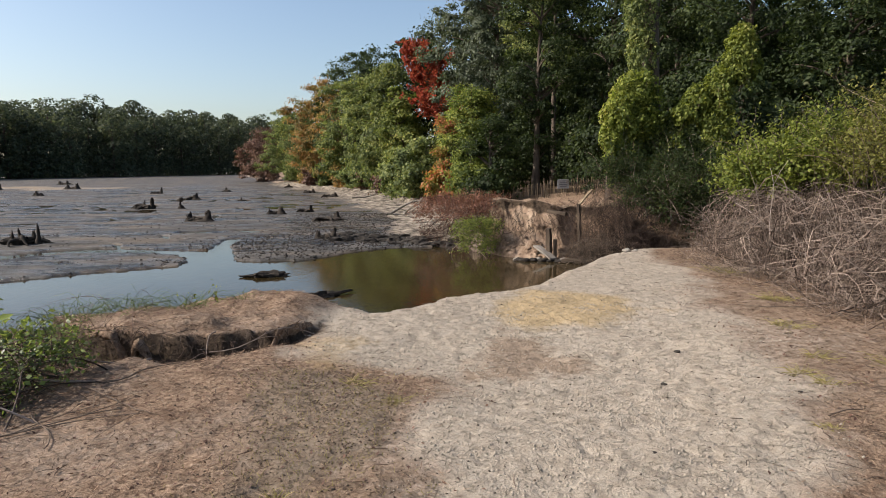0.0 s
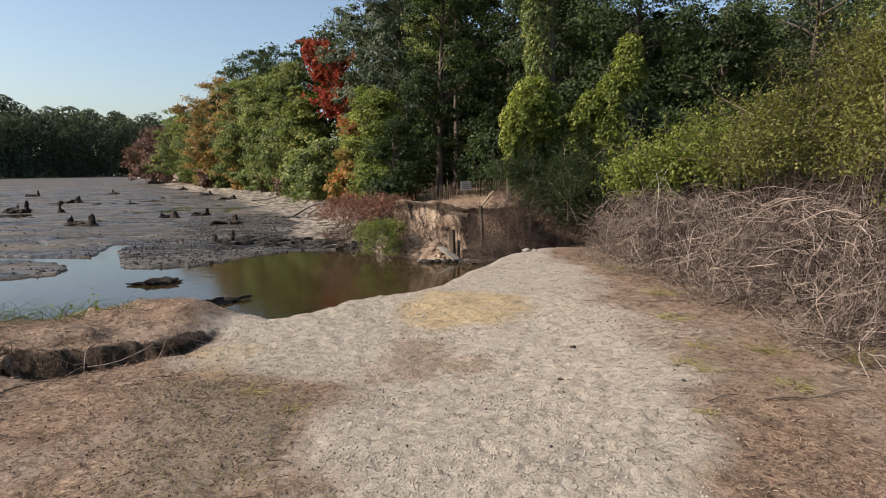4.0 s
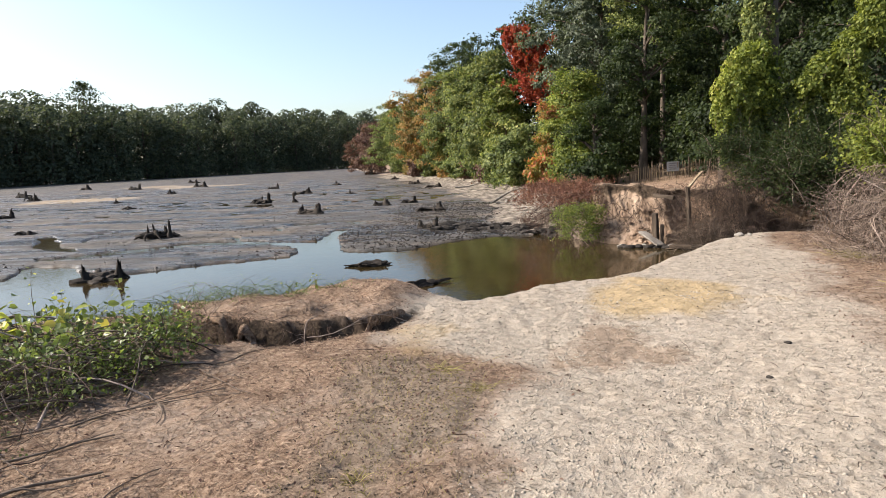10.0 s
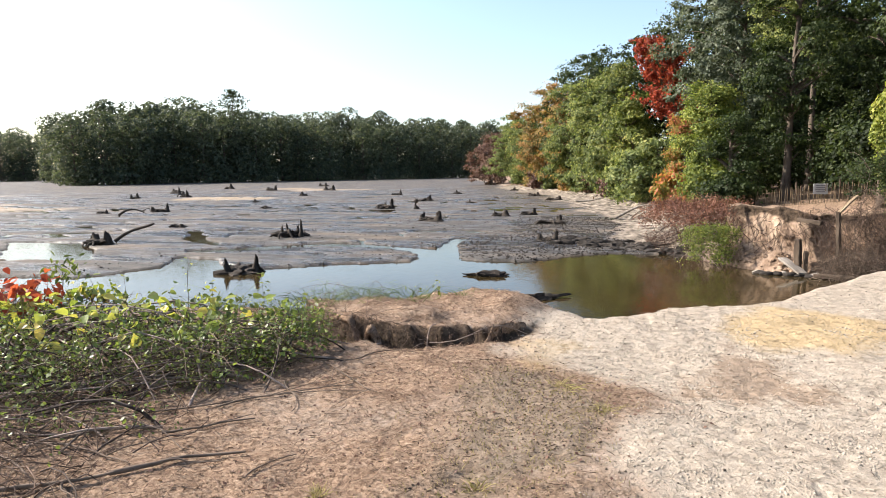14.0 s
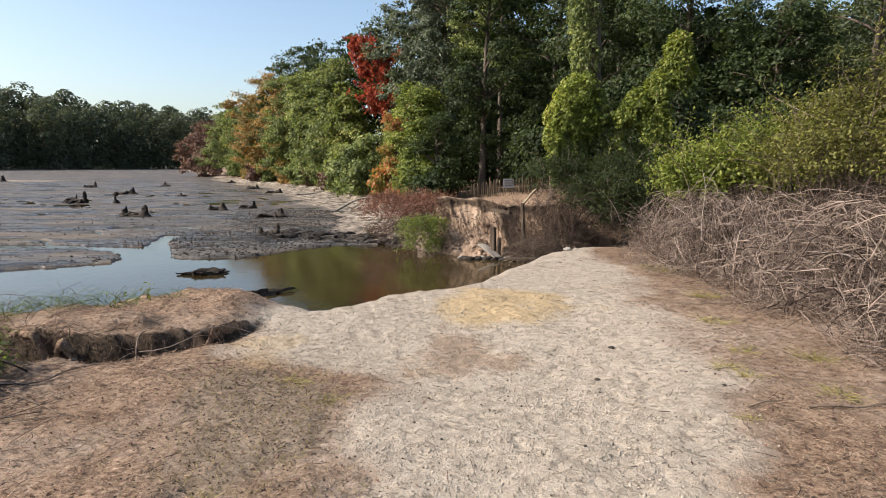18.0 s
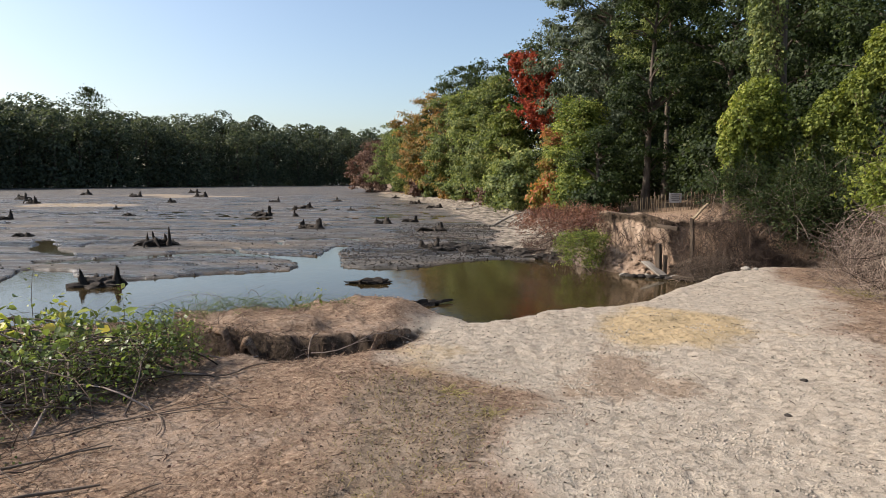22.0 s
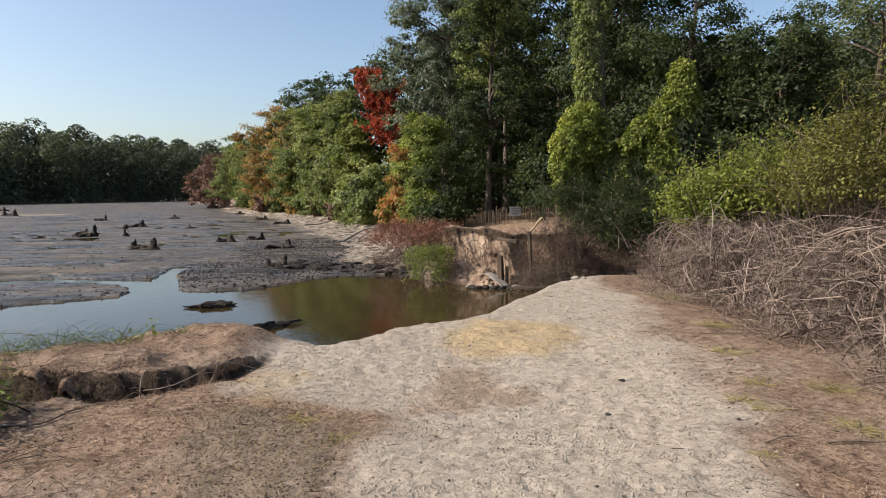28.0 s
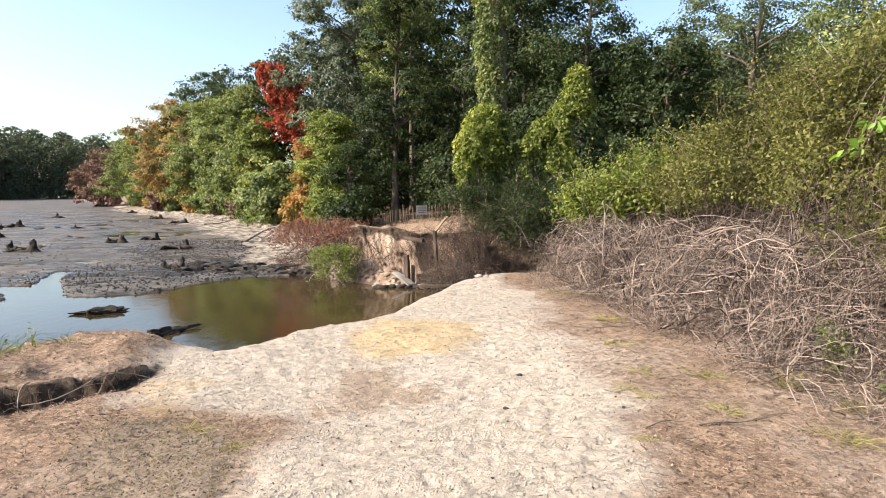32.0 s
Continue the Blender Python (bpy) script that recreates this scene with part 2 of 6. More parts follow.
lit_col = m.mix(m.ramp(m.noise(3.6, 7.0, 0.68), (0.5, 0.0), (0.64, 0.65)), lit_col, (0.11, 0.067, 0.042))
sand_col = m.ramp(fine, (0.3, (0.285, 0.236, 0.18)), (0.5, (0.375, 0.318, 0.25)), (0.75, (0.455, 0.395, 0.318)))
sand_col = m.mix(m.ramp(wide, (0.4, 0.0), (0.75, 0.4)), sand_col, (0.4, 0.33, 0.248))
yel_col = m.ramp(mid, (0.3, (0.36, 0.25, 0.115)), (0.7, (0.48, 0.35, 0.175)))
mud_col = m.ramp(m.noise(0.9, 9.0, 0.72, (1, 1.5, 1)), (0.33, (0.013, 0.012, 0.01)), (0.52, (0.062, 0.053, 0.043)), (0.7, (0.14, 0.115, 0.088)))
mud_col = m.mix(m.ramp(m.noise(0.22, 5.0, 0.6, (1, 2.2, 1)), (0.5, 0.0), (0.7, 0.7)), mud_col, (0.16, 0.112, 0.066))
beach_col = m.ramp(m.noise(2.2, 6.0, 0.65, (1, 0.6, 1)), (0.4, (0.06, 0.05, 0.04)), (0.52, (0.24, 0.2, 0.155)), (0.7, (0.44, 0.38, 0.31)))
earth_col = m.ramp(m.noise(2.6, 7.0, 0.65, (1, 1, 0.5)), (0.32, (0.075, 0.05, 0.034)), (0.47, (0.26, 0.178, 0.122)), (0.72, (0.46, 0.345, 0.25)))
edge = m.math("MULTIPLY", m.math("SUBTRACT", mid, 0.5), 0.9)


def soft(mask, add=edge):
    return m.ramp(m.math("ADD", mask, add), (0.25, 0.0), (0.75, 1.0))


col = m.mix(soft(litter), soil_col, lit_col)
col = m.mix(soft(sand), col, sand_col)
col = m.mix(m.math("MULTIPLY", soft(yellow), 0.72), col, yel_col)
col = m.mix(m.math("MULTIPLY", soft(stain), 0.8), col, (0.25, 0.18, 0.125))
col = m.mix(m.math("MULTIPLY", soft(grit), 0.55), col, m.ramp(fine, (0.32, (0.06, 0.046, 0.03)), (0.68, (0.25, 0.195, 0.135))))
col = m.mix(soft(beach), col, beach_col)
col = m.mix(soft(mud), col, mud_col)
col = m.mix(soft(earth), col, earth_col)
# dark topsoil on the bank; in the trench this brown paints the shade
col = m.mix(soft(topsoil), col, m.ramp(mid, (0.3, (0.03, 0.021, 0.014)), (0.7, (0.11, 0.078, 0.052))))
col = m.mix(m.math("MULTIPLY", soft(ochre), 0.8), col, (0.3, 0.22, 0.13))
col = m.mix(m.ramp(speck, (0.6, 0.0), (0.68, 0.5)), col, (0.11, 0.085, 0.062))
sheen = m.ramp(m.noise(0.3, 8.0, 0.68, (0.6, 2.0, 1)), (0.45, 0.85), (0.52, 0.45), (0.58, 0.1))
dry = m.mix(soft(wet), (0.72, 0.72, 0.72), sheen)
rough = m.mix(soft(mud), (0.95, 0.95, 0.95), dry)
b1 = m.bump(m.math("ADD", m.math("MULTIPLY", fine, 0.5), m.math("ADD", mid, m.noise(26.0, 4.0, 0.6))), 0.75, 0.026)
pit = m.math("SUBTRACT", m.noise(17.0, 4.0, 0.62), m.math("MULTIPLY", m.noise(2.3, 3.0), 0.34))
b2 = m.bump(m.ramp(pit, (0.2, 0.0), (0.255, 1.0)), 0.9, 0.022, b1)
b3 = m.bump(m.math("MULTIPLY", mud, m.noise(3.2, 7.0, 0.7)), 0.7, 0.05, b2)
m.bump(speck, 0.35, 0.008, b3)
m.put(m.b.inputs["Roughness"], rough)
m.put(m.b.inputs["Specular IOR Level"], m.mix(soft(mud), (0.12, 0.12, 0.12), (0.55, 0.55, 0.55)))
GROUND = m.done(col)

m = Mat("brown_water")
rip = m.noise(5.0, 5.0, 0.6, (1.0, 0.45, 1))
m.bump(m.math("MULTIPLY", rip, 1.0), 0.13, 0.035)
m.b.inputs["IOR"].default_value = 1.33
WATER = m.done(m.ramp(m.noise(0.5, 3.0), (0.3, (0.022, 0.016, 0.007)), (0.7, (0.04, 0.028, 0.012))), 0.04, 0.5)

# ---- mesh helpers ----
rng = np.random.default_rng(7)


def mesh_of(name, verts, faces, material, smooth=False):
    """One mesh from an array of places and an array of faces with equal corner counts."""
    verts, faces = np.asarray(verts, dtype=np.float32), np.asarray(faces, dtype=np.int32)
    me = bpy.data.meshes.new(name)
    n, k = faces.shape
    me.vertices.add(len(verts)), me.loops.add(n * k), me.polygons.add(n)
    me.vertices.foreach_set("co", verts.ravel())
    me.loops.foreach_set("vertex_index", faces.ravel())
    me.polygons.foreach_set("loop_start", np.arange(0, n * k, k, dtype=np.int32))
    me.polygons.foreach_set("loop_total", np.full(n, k, dtype=np.int32))
    if smooth:
        me.polygons.foreach_set("use_smooth", np.ones(n, dtype=bool))
    me.update(calc_edges=True)
    me.materials.append(material)
    return me


def thing(name, label, category, group="", kind="", at=(0, 0, 0)):
    ob = new(name)
    ob.location = at
    ob.empty_display_size = 0.2
    return tagged(ob, label, category, group, kind)


def part(name, me, parent, label="", kind=""):
    ob = new(name, me)
    ob.parent = parent
    return tagged(ob, label, kind=kind)


def bm_mesh(bm, name, material, smooth=False):
    me = bpy.data.meshes.new(name)
    for f in bm.faces:
        f.smooth = smooth
    bm.to_mesh(me)
    bm.free()
    me.materials.append(material)
    return me


def unit(v):
    return v / np.maximum(np.linalg.norm(v, axis=-1, keepdims=True), 1e-9)


def leaves(pos, size, r, aspect=0.6, up=0.35, fold=0.18, droop=0.0, out=None):
    """Leaf blades: a folded rhombus each. Returns places and faces."""
    n = len(pos)
    nor = r.normal(size=(n, 3))
    nor[:, 2] = np.abs(nor[:, 2]) + up
    if out is not None:
        nor = nor * 0.75 + out
    nor = unit(nor)
    tan = np.cross(nor, r.normal(size=(n, 3)))
    tan[:, 2] -= droop
    tan = unit(tan)
    side = unit(np.cross(nor, tan))
    s = (size * r.uniform(0.6, 1.35, n))[:, None]
    v = np.empty((n, 4, 3))
    v[:, 0] = pos - tan * s * 0.5
    v[:, 2] = pos + tan * s * 0.5
    v[:, 1] = pos + side * s * aspect * 0.5 + nor * s * fold
    v[:, 3] = pos - side * s * aspect * 0.5 + nor * s * fold
    return v.reshape(-1, 3), np.arange(4 * n).reshape(n, 4)


def broad_leaves(pos, size, r, aspect=0.6, up=0.35, fold=0.15, droop=0.0, out=None):
    """Leaves with a rounded outline and a point, folded along the midrib."""
    n = len(pos)
    nor = r.normal(size=(n, 3))
    nor[:, 2] = np.abs(nor[:, 2]) + up
    if out is not None:
        nor = nor * 0.75 + out
    nor = unit(nor)
    tan = np.cross(nor, r.normal(size=(n, 3)))
    tan[:, 2] -= droop
    tan = unit(tan)
    side = unit(np.cross(nor, tan))
    s = (size * r.uniform(0.45, 1.4, n))[:, None]
    v = np.empty((n, 6, 3))
    v[:, 0] = pos - tan * s * 0.5
    v[:, 3] = pos + tan * s * 0.55 - nor * s * 0.1
    for j, sign in ((1, 1), (5, -1)):
        v[:, j] = pos - tan * s * 0.28 + sign * side * s * aspect * 0.46 + nor * s * fold
        v[:, j + 1 if sign > 0 else j - 1] = pos + tan * s * 0.16 + sign * side * s * aspect * 0.42 + nor * s * fold * 0.8
    f = np.array([[0, 1, 2, 3], [0, 3, 4, 5]])
    return v.reshape(-1, 3), (f[None] + 6 * np.arange(n)[:, None, None]).reshape(-1, 4)


def tubes(lines, radii, sides=4):
    """Tapered tubes along lines (n, k, 3) with radii (n, k). Returns places and faces."""
    lines, radii = np.asarray(lines, float), np.asarray(radii, float)
    n, k, _ = lines.shape
    d = unit(np.gradient(lines, axis=1))
    ref = np.where(np.abs(unit(lines[:, -1] - lines[:, 0])[:, 2:3]) > 0.8, np.array([[1.0, 0.13, 0]]), np.array([[0.1, 0, 1.0]]))
    a = unit(np.cross(d, ref[:, None, :]))
    b = np.cross(d, a)
    ang = np.arange(sides) * 2 * np.pi / sides
    ring = lines[:, :, None, :] + radii[:, :, None, None] * (a[:, :, None, :] * np.cos(ang)[:, None] + b[:, :, None, :] * np.sin(ang)[:, None])
    idx = np.arange(n * k * sides).reshape(n, k, sides)
    nx = np.roll(idx, -1, axis=2)
    f = np.stack([idx[:, :-1], nx[:, :-1], nx[:, 1:], idx[:, 1:]], -1).reshape(-1, 4)
    return ring.reshape(-1, 3), f


def bent(starts, ends, k, sag, r, wobble=0.1):
    """Curved lines from starts to ends, lifted (or sagging) in the middle, with a wobble."""
    t = np.linspace(0, 1, k)[None, :, None]
    starts, ends = np.asarray(starts, float), np.asarray(ends, float)
    line = starts[:, None] * (1 - t) + ends[:, None] * t
    length = np.linalg.norm(ends - starts, axis=1)[:, None, None]
    bow = np.sin(np.pi * t)
    line = line + bow * length * wobble * r.normal(size=(len(starts), 1, 3))
    line = line + np.sin(2 * np.pi * t) * length * wobble * 0.5 * r.normal(size=(len(starts), 1, 3))
    line[:, :, 2] += (bow * length)[:, :, 0] * np.asarray(sag).reshape(-1, 1)
    return line


def lump(bm, at, size, r, sub=2, rough=0.3):
    """A rough, broken clod or stone."""
    made = bmesh.ops.create_icosphere(bm, subdivisions=sub, radius=1.0)["verts"]
    off = Vector(r.uniform(-50, 50, 3))
    turn = Euler(r.uniform(-3, 3, 3)).to_matrix()
    for v in made:
        k = 1 + rough * noise.noise(v.co * 1.3 + off) + rough * 0.5 * noise.noise(v.co * 3.1 + off)
        c = turn @ (v.co * k)
        v.co = Vector((c.x * size[0], c.y * size[1], c.z * size[2])) + Vector(at)


def step(a, b, x):
    t = np.clip((x - a) / (b - a), 0, 1)
    return t * t * (3 - 2 * t)


def inside(poly, x, y):
    """Signed distance to a closed outline: positive inside."""
    p = np.array(poly, float)
    q = np.roll(p, -1, axis=0)
    best = np.full(x.shape, 1e9)
    odd = np.zeros(x.shape, bool)
    for (ax, ay), (bx, by) in zip(p, q):
        dx, dy = bx - ax, by - ay
        t = np.clip(((x - ax) * dx + (y - ay) * dy) / (dx * dx + dy * dy + 1e-12), 0, 1)
        best = np.minimum(best, (x - ax - t * dx) ** 2 + (y - ay - t * dy) ** 2)
        if ay != by:
            odd ^= ((ay > y) != (by > y)) & (x < dx * (y - ay) / (by - ay) + ax)
    return np.where(odd, 1, -1) * np.sqrt(best)


def hashed(ix, iy, seed):
    h = np.sin(ix * 127.1 + iy * 311.7 + seed * 74.7) * 43758.5453
    return h - np.floor(h)


def value(x, y, seed=0):
    ix, iy = np.floor(x), np.floor(y)
    fx, fy = x - ix, y - iy
    fx, fy = fx * fx * (3 - 2 * fx), fy * fy * (3 - 2 * fy)
    a, b = hashed(ix, iy, seed), hashed(ix + 1, iy, seed)
    c, d = hashed(ix, iy + 1, seed), hashed(ix + 1, iy + 1, seed)
    return (a * (1 - fx) + b * fx) * (1 - fy) + (c * (1 - fx) + d * fx) * fy - 0.5


def fractal(x, y, size, octaves=4, seed=0):
    total, amp, s = 0, 1.0, 1.0 / size
    for o in range(octaves):
        total = total + amp * value(x * s + 17.3 * o, y * s - 9.1 * o, seed + o)
        amp, s = amp * 0.5, s * 2.03
    return total


# ---- plan of the ground ----
WATER_Z = -1.0
NEAR_BANK = [(-60, 1), (-30, 2.5), (-12, 4.4), (-6.8, 5.5), (-5.0, 6.1), (-3.7, 6.6), (-3.05, 7.1), (-2.1, 7.5), (-1.5, 7.5), (-0.9, 7.2), (-0.44, 7.3),
             (0, 7.75), (0.92, 8.5), (1.4, 9.05), (2.05, 9.85), (2.9, 11.15), (3.6, 12.15), (4.4, 12.5), (6, 12.9), (9, 13.6), (14, 14.6), (40, 18), (60, -60), (-60, -60)]
FAR_LAND = [(-31, 112), (-17.5, 82), (-9.5, 67), (-4.5, 54), (-1.4, 40), (0.2, 30), (0.7, 24), (1.0, 21.2), (1.5, 19.5), (2.2, 18.6), (2.9, 18.3), (3.6, 17.9), (4.4, 17.4),
            (5.4, 16.8), (8, 16.7), (14, 17.8), (40, 22), (400, 30), (400, 420), (-40, 420), (-60, 190)]
BEACH = [(-27, 97), (-12, 62), (-7, 45), (-4, 34), (-2.7, 25), (-1.7, 21.6), (-0.4, 20.6), (1.2, 20.2), (2.2, 17.5), (4, 20), (3, 60), (-20, 115)]
POOL = [(6, 13.3), (6.5, 15.6), (4.2, 17.0), (3.0, 18.0), (2.1, 19.4), (0.3, 20.9), (-1.5, 20.9), (-3.1, 19.5), (-4.1, 17.6), (-6, 17.9), (-7.1, 20.9), (-7.7, 23.7), (-8.1, 23.5),
        (-7.9, 20.4), (-10.3, 20.9), (-12.1, 20.9), (-13.3, 19.9), (-14.5, 18.4), (-15.9, 17.3), (-15.5, 16.6), (-14.4, 17.2), (-13.2, 18.5), (-12, 19.6), (-10.2, 19.8),
        (-8.1, 19.0), (-7.3, 17.7), (-7.3, 17.0), (-8.9, 16.1), (-10.9, 14.4), (-12.7, 15.1), (-13.9, 15.9), (-14.8, 16.0), (-14.8, 15.3), (-13.7, 13.9), (-14.5, 11.8),
        (-20, 10.2), (-45, 8), (-45, 0), (0, 4), (6, 10)]
PUDDLE = [(-17.1, 14.4), (-19.2, 16.3), (-22, 18.2), (-25, 17.5), (-20, 13.6)]
RILL = [(-15.6, 19.0), (-17.8, 20.6), (-21.0, 23.9), (-21.4, 23.5), (-18.4, 20.0), (-15.9, 18.5)]
PATH_SAND = [(-1.45, 6.25), (-1.0, 5.6), (-0.5, 5.2), (-0.1, 4.85), (-0.2, 4.1), (-0.3, 3.5), (-0.4, 2.9), (-0.6, 1.5), (-0.7, -6), (1.6, -6), (1.85, 2.0), (1.96, 2.75), (2.16, 3.4),
             (2.4, 4.2), (2.7, 5.4), (3.08, 6.7), (3.5, 9.0), (3.85, 11.4), (4.3, 12.8), (2.9, 12), (1, 9.5), (-0.3, 8), (-1.1, 7.4)]
SCARP = [(-3.9, 6.2), (-3.45, 5.72), (-3.2, 5.62), (-2.85, 5.46), (-2.4, 5.42), (-2.0, 5.56), (-1.7, 5.8), (-1.35, 6.25), (-1.0, 6.9), (-1.5, 7.5), (-2.3, 7.6), (-3.3, 7.2), (-4.2, 6.6)]
YELLOW = [(0.75, 7.5), (1.1, 8.3), (1.75, 8.2), (2.25, 7.9), (2.42, 7.1), (1.75, 6.25), (1.15, 6.2), (0.72, 6.5)]
YELLOW_TOE = [(-1.55, 6.0), (-1.3, 5.2), (-0.75, 5.1), (-0.6, 5.6), (-0.9, 6.0)]
STAIN = [(0.2, 5.6), (0.6, 6.35), (1.15, 6.1), (1.15, 5.1), (0.6, 4.7), (0.2, 5.0)]
TURF = [(-1.5, 4.2), (-1.15, 4.95), (-0.55, 4.85), (-0.2, 4.4), (-0.3, 3.8), (-0.35, 3.0), (-0.5, 2.4), (-1.1, 2.6)]


def land(x, y):
    """Height of the ground and the cover on it."""
    d = np.hypot(x, y)
    fade = 1 / (1 + (d / 14) ** 2)
    near = inside(NEAR_BANK, x, y) + fractal(x, y, 1.1, 4, 3) * 0.35
    far = inside(FAR_LAND, x, y) + (fractal(x, y, 1.2, 4, 5) * 0.7 + (fractal(x, y, 0.42, 4, 9) * 0.25 + fractal(x, y, 0.95, 3, 10) * 0.5) * step(26, 20, d) * step(6, 4.6, x)) * step(60, 16, d)
    shore = inside(BEACH, x, y) + fractal(x, y, 3.0, 4, 6) * 1.6
    wob = fractal(x, y, 1.1, 6, 8) * 0.34
    pool = np.maximum(inside(POOL, x, y) + wob, np.maximum(inside(PUDDLE, x, y), inside(RILL, x, y)) + wob)
    # mud
    z = -0.955 + 0.55 * step(45, 190, d) + fractal(x, y, 2.6, 6, 11) * (0.05 - 0.03 * step(12, 26, d)) + fractal(x, y, 9, 3, 12) * 0.03 * step(15, 40, d)
    crack = np.abs(fractal(x + 2 * value(x * 0.3, y * 0.3, 4), y * 1.7, 7.5, 3, 21))
    z = z - 0.16 * step(0.034, 0.008, crack) * step(110, 50, d)
    z = np.where(pool > -0.05, np.minimum(z, -0.92 - 0.2 * step(-0.05, 0.09, pool) - 0.25 * step(0.1, 0.7, pool)), z)
    mud = np.ones_like(x)
    # shore of pale sand
    ramp = -0.95 + np.clip(shore, 0, 14) * 0.045 + fractal(x, y, 1.4, 5, 31) * 0.16 * step(0, 1.5, shore)
    z = np.where((shore > -0.4) & (pool < 0.2), np.maximum(z, ramp), z)
    beach = step(-0.1, 1.2, shore + 0.8 * fractal(x, y, 2.2, 3, 33))
    # far land: a washed-out bank near the water, a low shore further off
    cliff = step(27, 19.5, y) * step(0.0, 1.6, x) * step(16, 10, x)
    far = far - 0.7 * step(27, 19.5, y) * step(1.5, 2.1, x) * step(4.9, 4.2, x)
    top = 0.58 - 0.2 * step(18.5, 30, y) + 0.14 * fractal(x, y, 3, 3, 41) + 0.3 * fractal(x, y, 0.9, 4, 42) * step(20.5, 19, y) - 1.25 * step(4.7, 6.3, x) * step(19.5, 17.2, y)
    steep = -1.3 + (top + 1.3) * (0.64 * step(-1.3, 0.95, far + 0.35 * step(2.0, 3.2, x) - 0.2) + 0.22 * step(0.72, 0.98, far) + 0.14 * step(0.95, 1.8, far)) + (0.4 * np.abs(fractal(x * 1.6, y, 0.9, 4, 43)) - 0.1 + 0.3 * fractal(x, y, 0.5, 4, 44) + 0.3 * fractal(x, y, 0.22, 3, 45)) * step(-0.8, 0, far) * step(1.7, 0.9, far)
    gentle = -0.62 + 1.0 * step(-1.0, 9.0, far)
    z = np.where(far > -1.0, np.maximum(z, steep * cliff + gentle * (1 - cliff) - (1 - cliff) * 4 * step(0.0, -1.0, far)), z)
    earth = cliff * step(-0.9, -0.5, far) * step(1.02, 0.86, far) * step(4.3, 3.7, x) * step(1.3, 1.9, x)
    wood = step(0.3, 1.6, far) * (1 - earth)
    # the near bank with its path
    lip = 0.02 + 0.05 * fractal(x, y, 1.8, 3, 51)  - 0.08 * step(3.0, 0, np.hypot(x - 0.8, y - 5.4))
    lip = lip + 0.035 * step(0, 0.5, inside(YELLOW, x, y))
    hill = -1.6 + (lip + 1.6) * step(-1.25, 0.12, near)
    z = np.where(near > -1.4, np.maximum(z, hill), z)
    on = step(-0.35, 0.05, near)
    scarp = inside(SCARP, x, y) + 0.22 * fractal(x, y, 0.45, 4, 53)
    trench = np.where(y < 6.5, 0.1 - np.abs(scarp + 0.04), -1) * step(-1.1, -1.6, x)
    z = z + on * step(-1.1, -1.75, x) * ((0.12 + 0.12 * fractal(x, y, 0.5, 3, 52)) * step(-0.02, 0.05, scarp) + 0.03 * step(0.05, 0.4, scarp) - 0.13 * step(-0.4, -0.01, scarp) * step(0.04, -0.01, scarp) * step(6.6, 6.2, y))
    sand = step(-0.45, 0.5, inside(PATH_SAND, x, y) + 0.7 * fractal(x, y, 0.9, 5, 55)) * on
    foot = fractal(x, y, 0.24, 3, 61)
    z = z + fade * on * (sand * (0.03 * np.minimum(foot, 0.1) - 0.05 * np.clip(-fractal(x, y, 0.17, 2, 62) - 0.2, 0, 0.3) + 0.014 * np.minimum(fractal(x, y, 0.09, 2, 63), 0.15)) + (1 - sand) * (0.035 * fractal(x, y, 0.3, 4, 65)))
    yel = np.maximum(step(-0.35, 0.45, inside(YELLOW, x, y) + 0.5 * fractal(x, y, 0.7, 4, 58)), 0.5 * step(-0.3, 0.3, inside(YELLOW_TOE, x, y) + 0.4 * fractal(x, y, 0.5, 3, 56)))
    z = z + fade * 0.03 * yel * fractal(x, y, 0.3, 3, 67)
    lit = (1 - sand) * on * np.clip(0.75 + 0.9 * fractal(x, y, 1.2, 3, 71), 0, 1)
    turf = step(-0.5, 0.4, inside(TURF, x, y) + 0.6 * fractal(x, y, 0.6, 4, 57)) * (1 - sand)
    # topsoil at the bank's rim, plus painted shade along the trench wall
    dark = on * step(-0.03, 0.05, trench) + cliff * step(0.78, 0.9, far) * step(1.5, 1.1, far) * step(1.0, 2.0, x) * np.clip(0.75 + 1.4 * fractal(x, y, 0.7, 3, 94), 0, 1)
    mud = mud * (1 - on) * (1 - np.clip(beach, 0, 1)) * (1 - step(-0.9, 0.2, far))
    beach = beach * (1 - on) * (1 - step(-0.2, 0.6, far) * np.maximum(cliff, step(0.2, 2, far)))
    stain = step(-0.3, 0.45, inside(STAIN, x, y) + 0.6 * fractal(x, y, 0.6, 4, 59)) * on
    wet = step(150, 45, d)
    za = np.stack([sand, np.maximum(lit * (1 - 0.6 * turf), wood), yel], -1)
    zb = np.stack([mud, beach, earth], -1)
    zc = np.stack([turf, wet, stain], -1)
    ochre = step(50, 62, d) * step(130, 95, d) * step(-33, -40, np.degrees(np.arctan2(x, y)) + 14 * fractal(x, y, 14, 4, 91)) * step(-0.1, 0.1, fractal(x, y, 22, 4, 92))
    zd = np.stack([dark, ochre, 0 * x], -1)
    return z, za, zb, zc, zd


def ground_z(x, y):
    return float(land(np.array([float(x)]), np.array([float(y)]))[0][0])


def ground_zs(p):
    return land(np.asarray(p)[:, 0], np.asarray(p)[:, 1])[0]


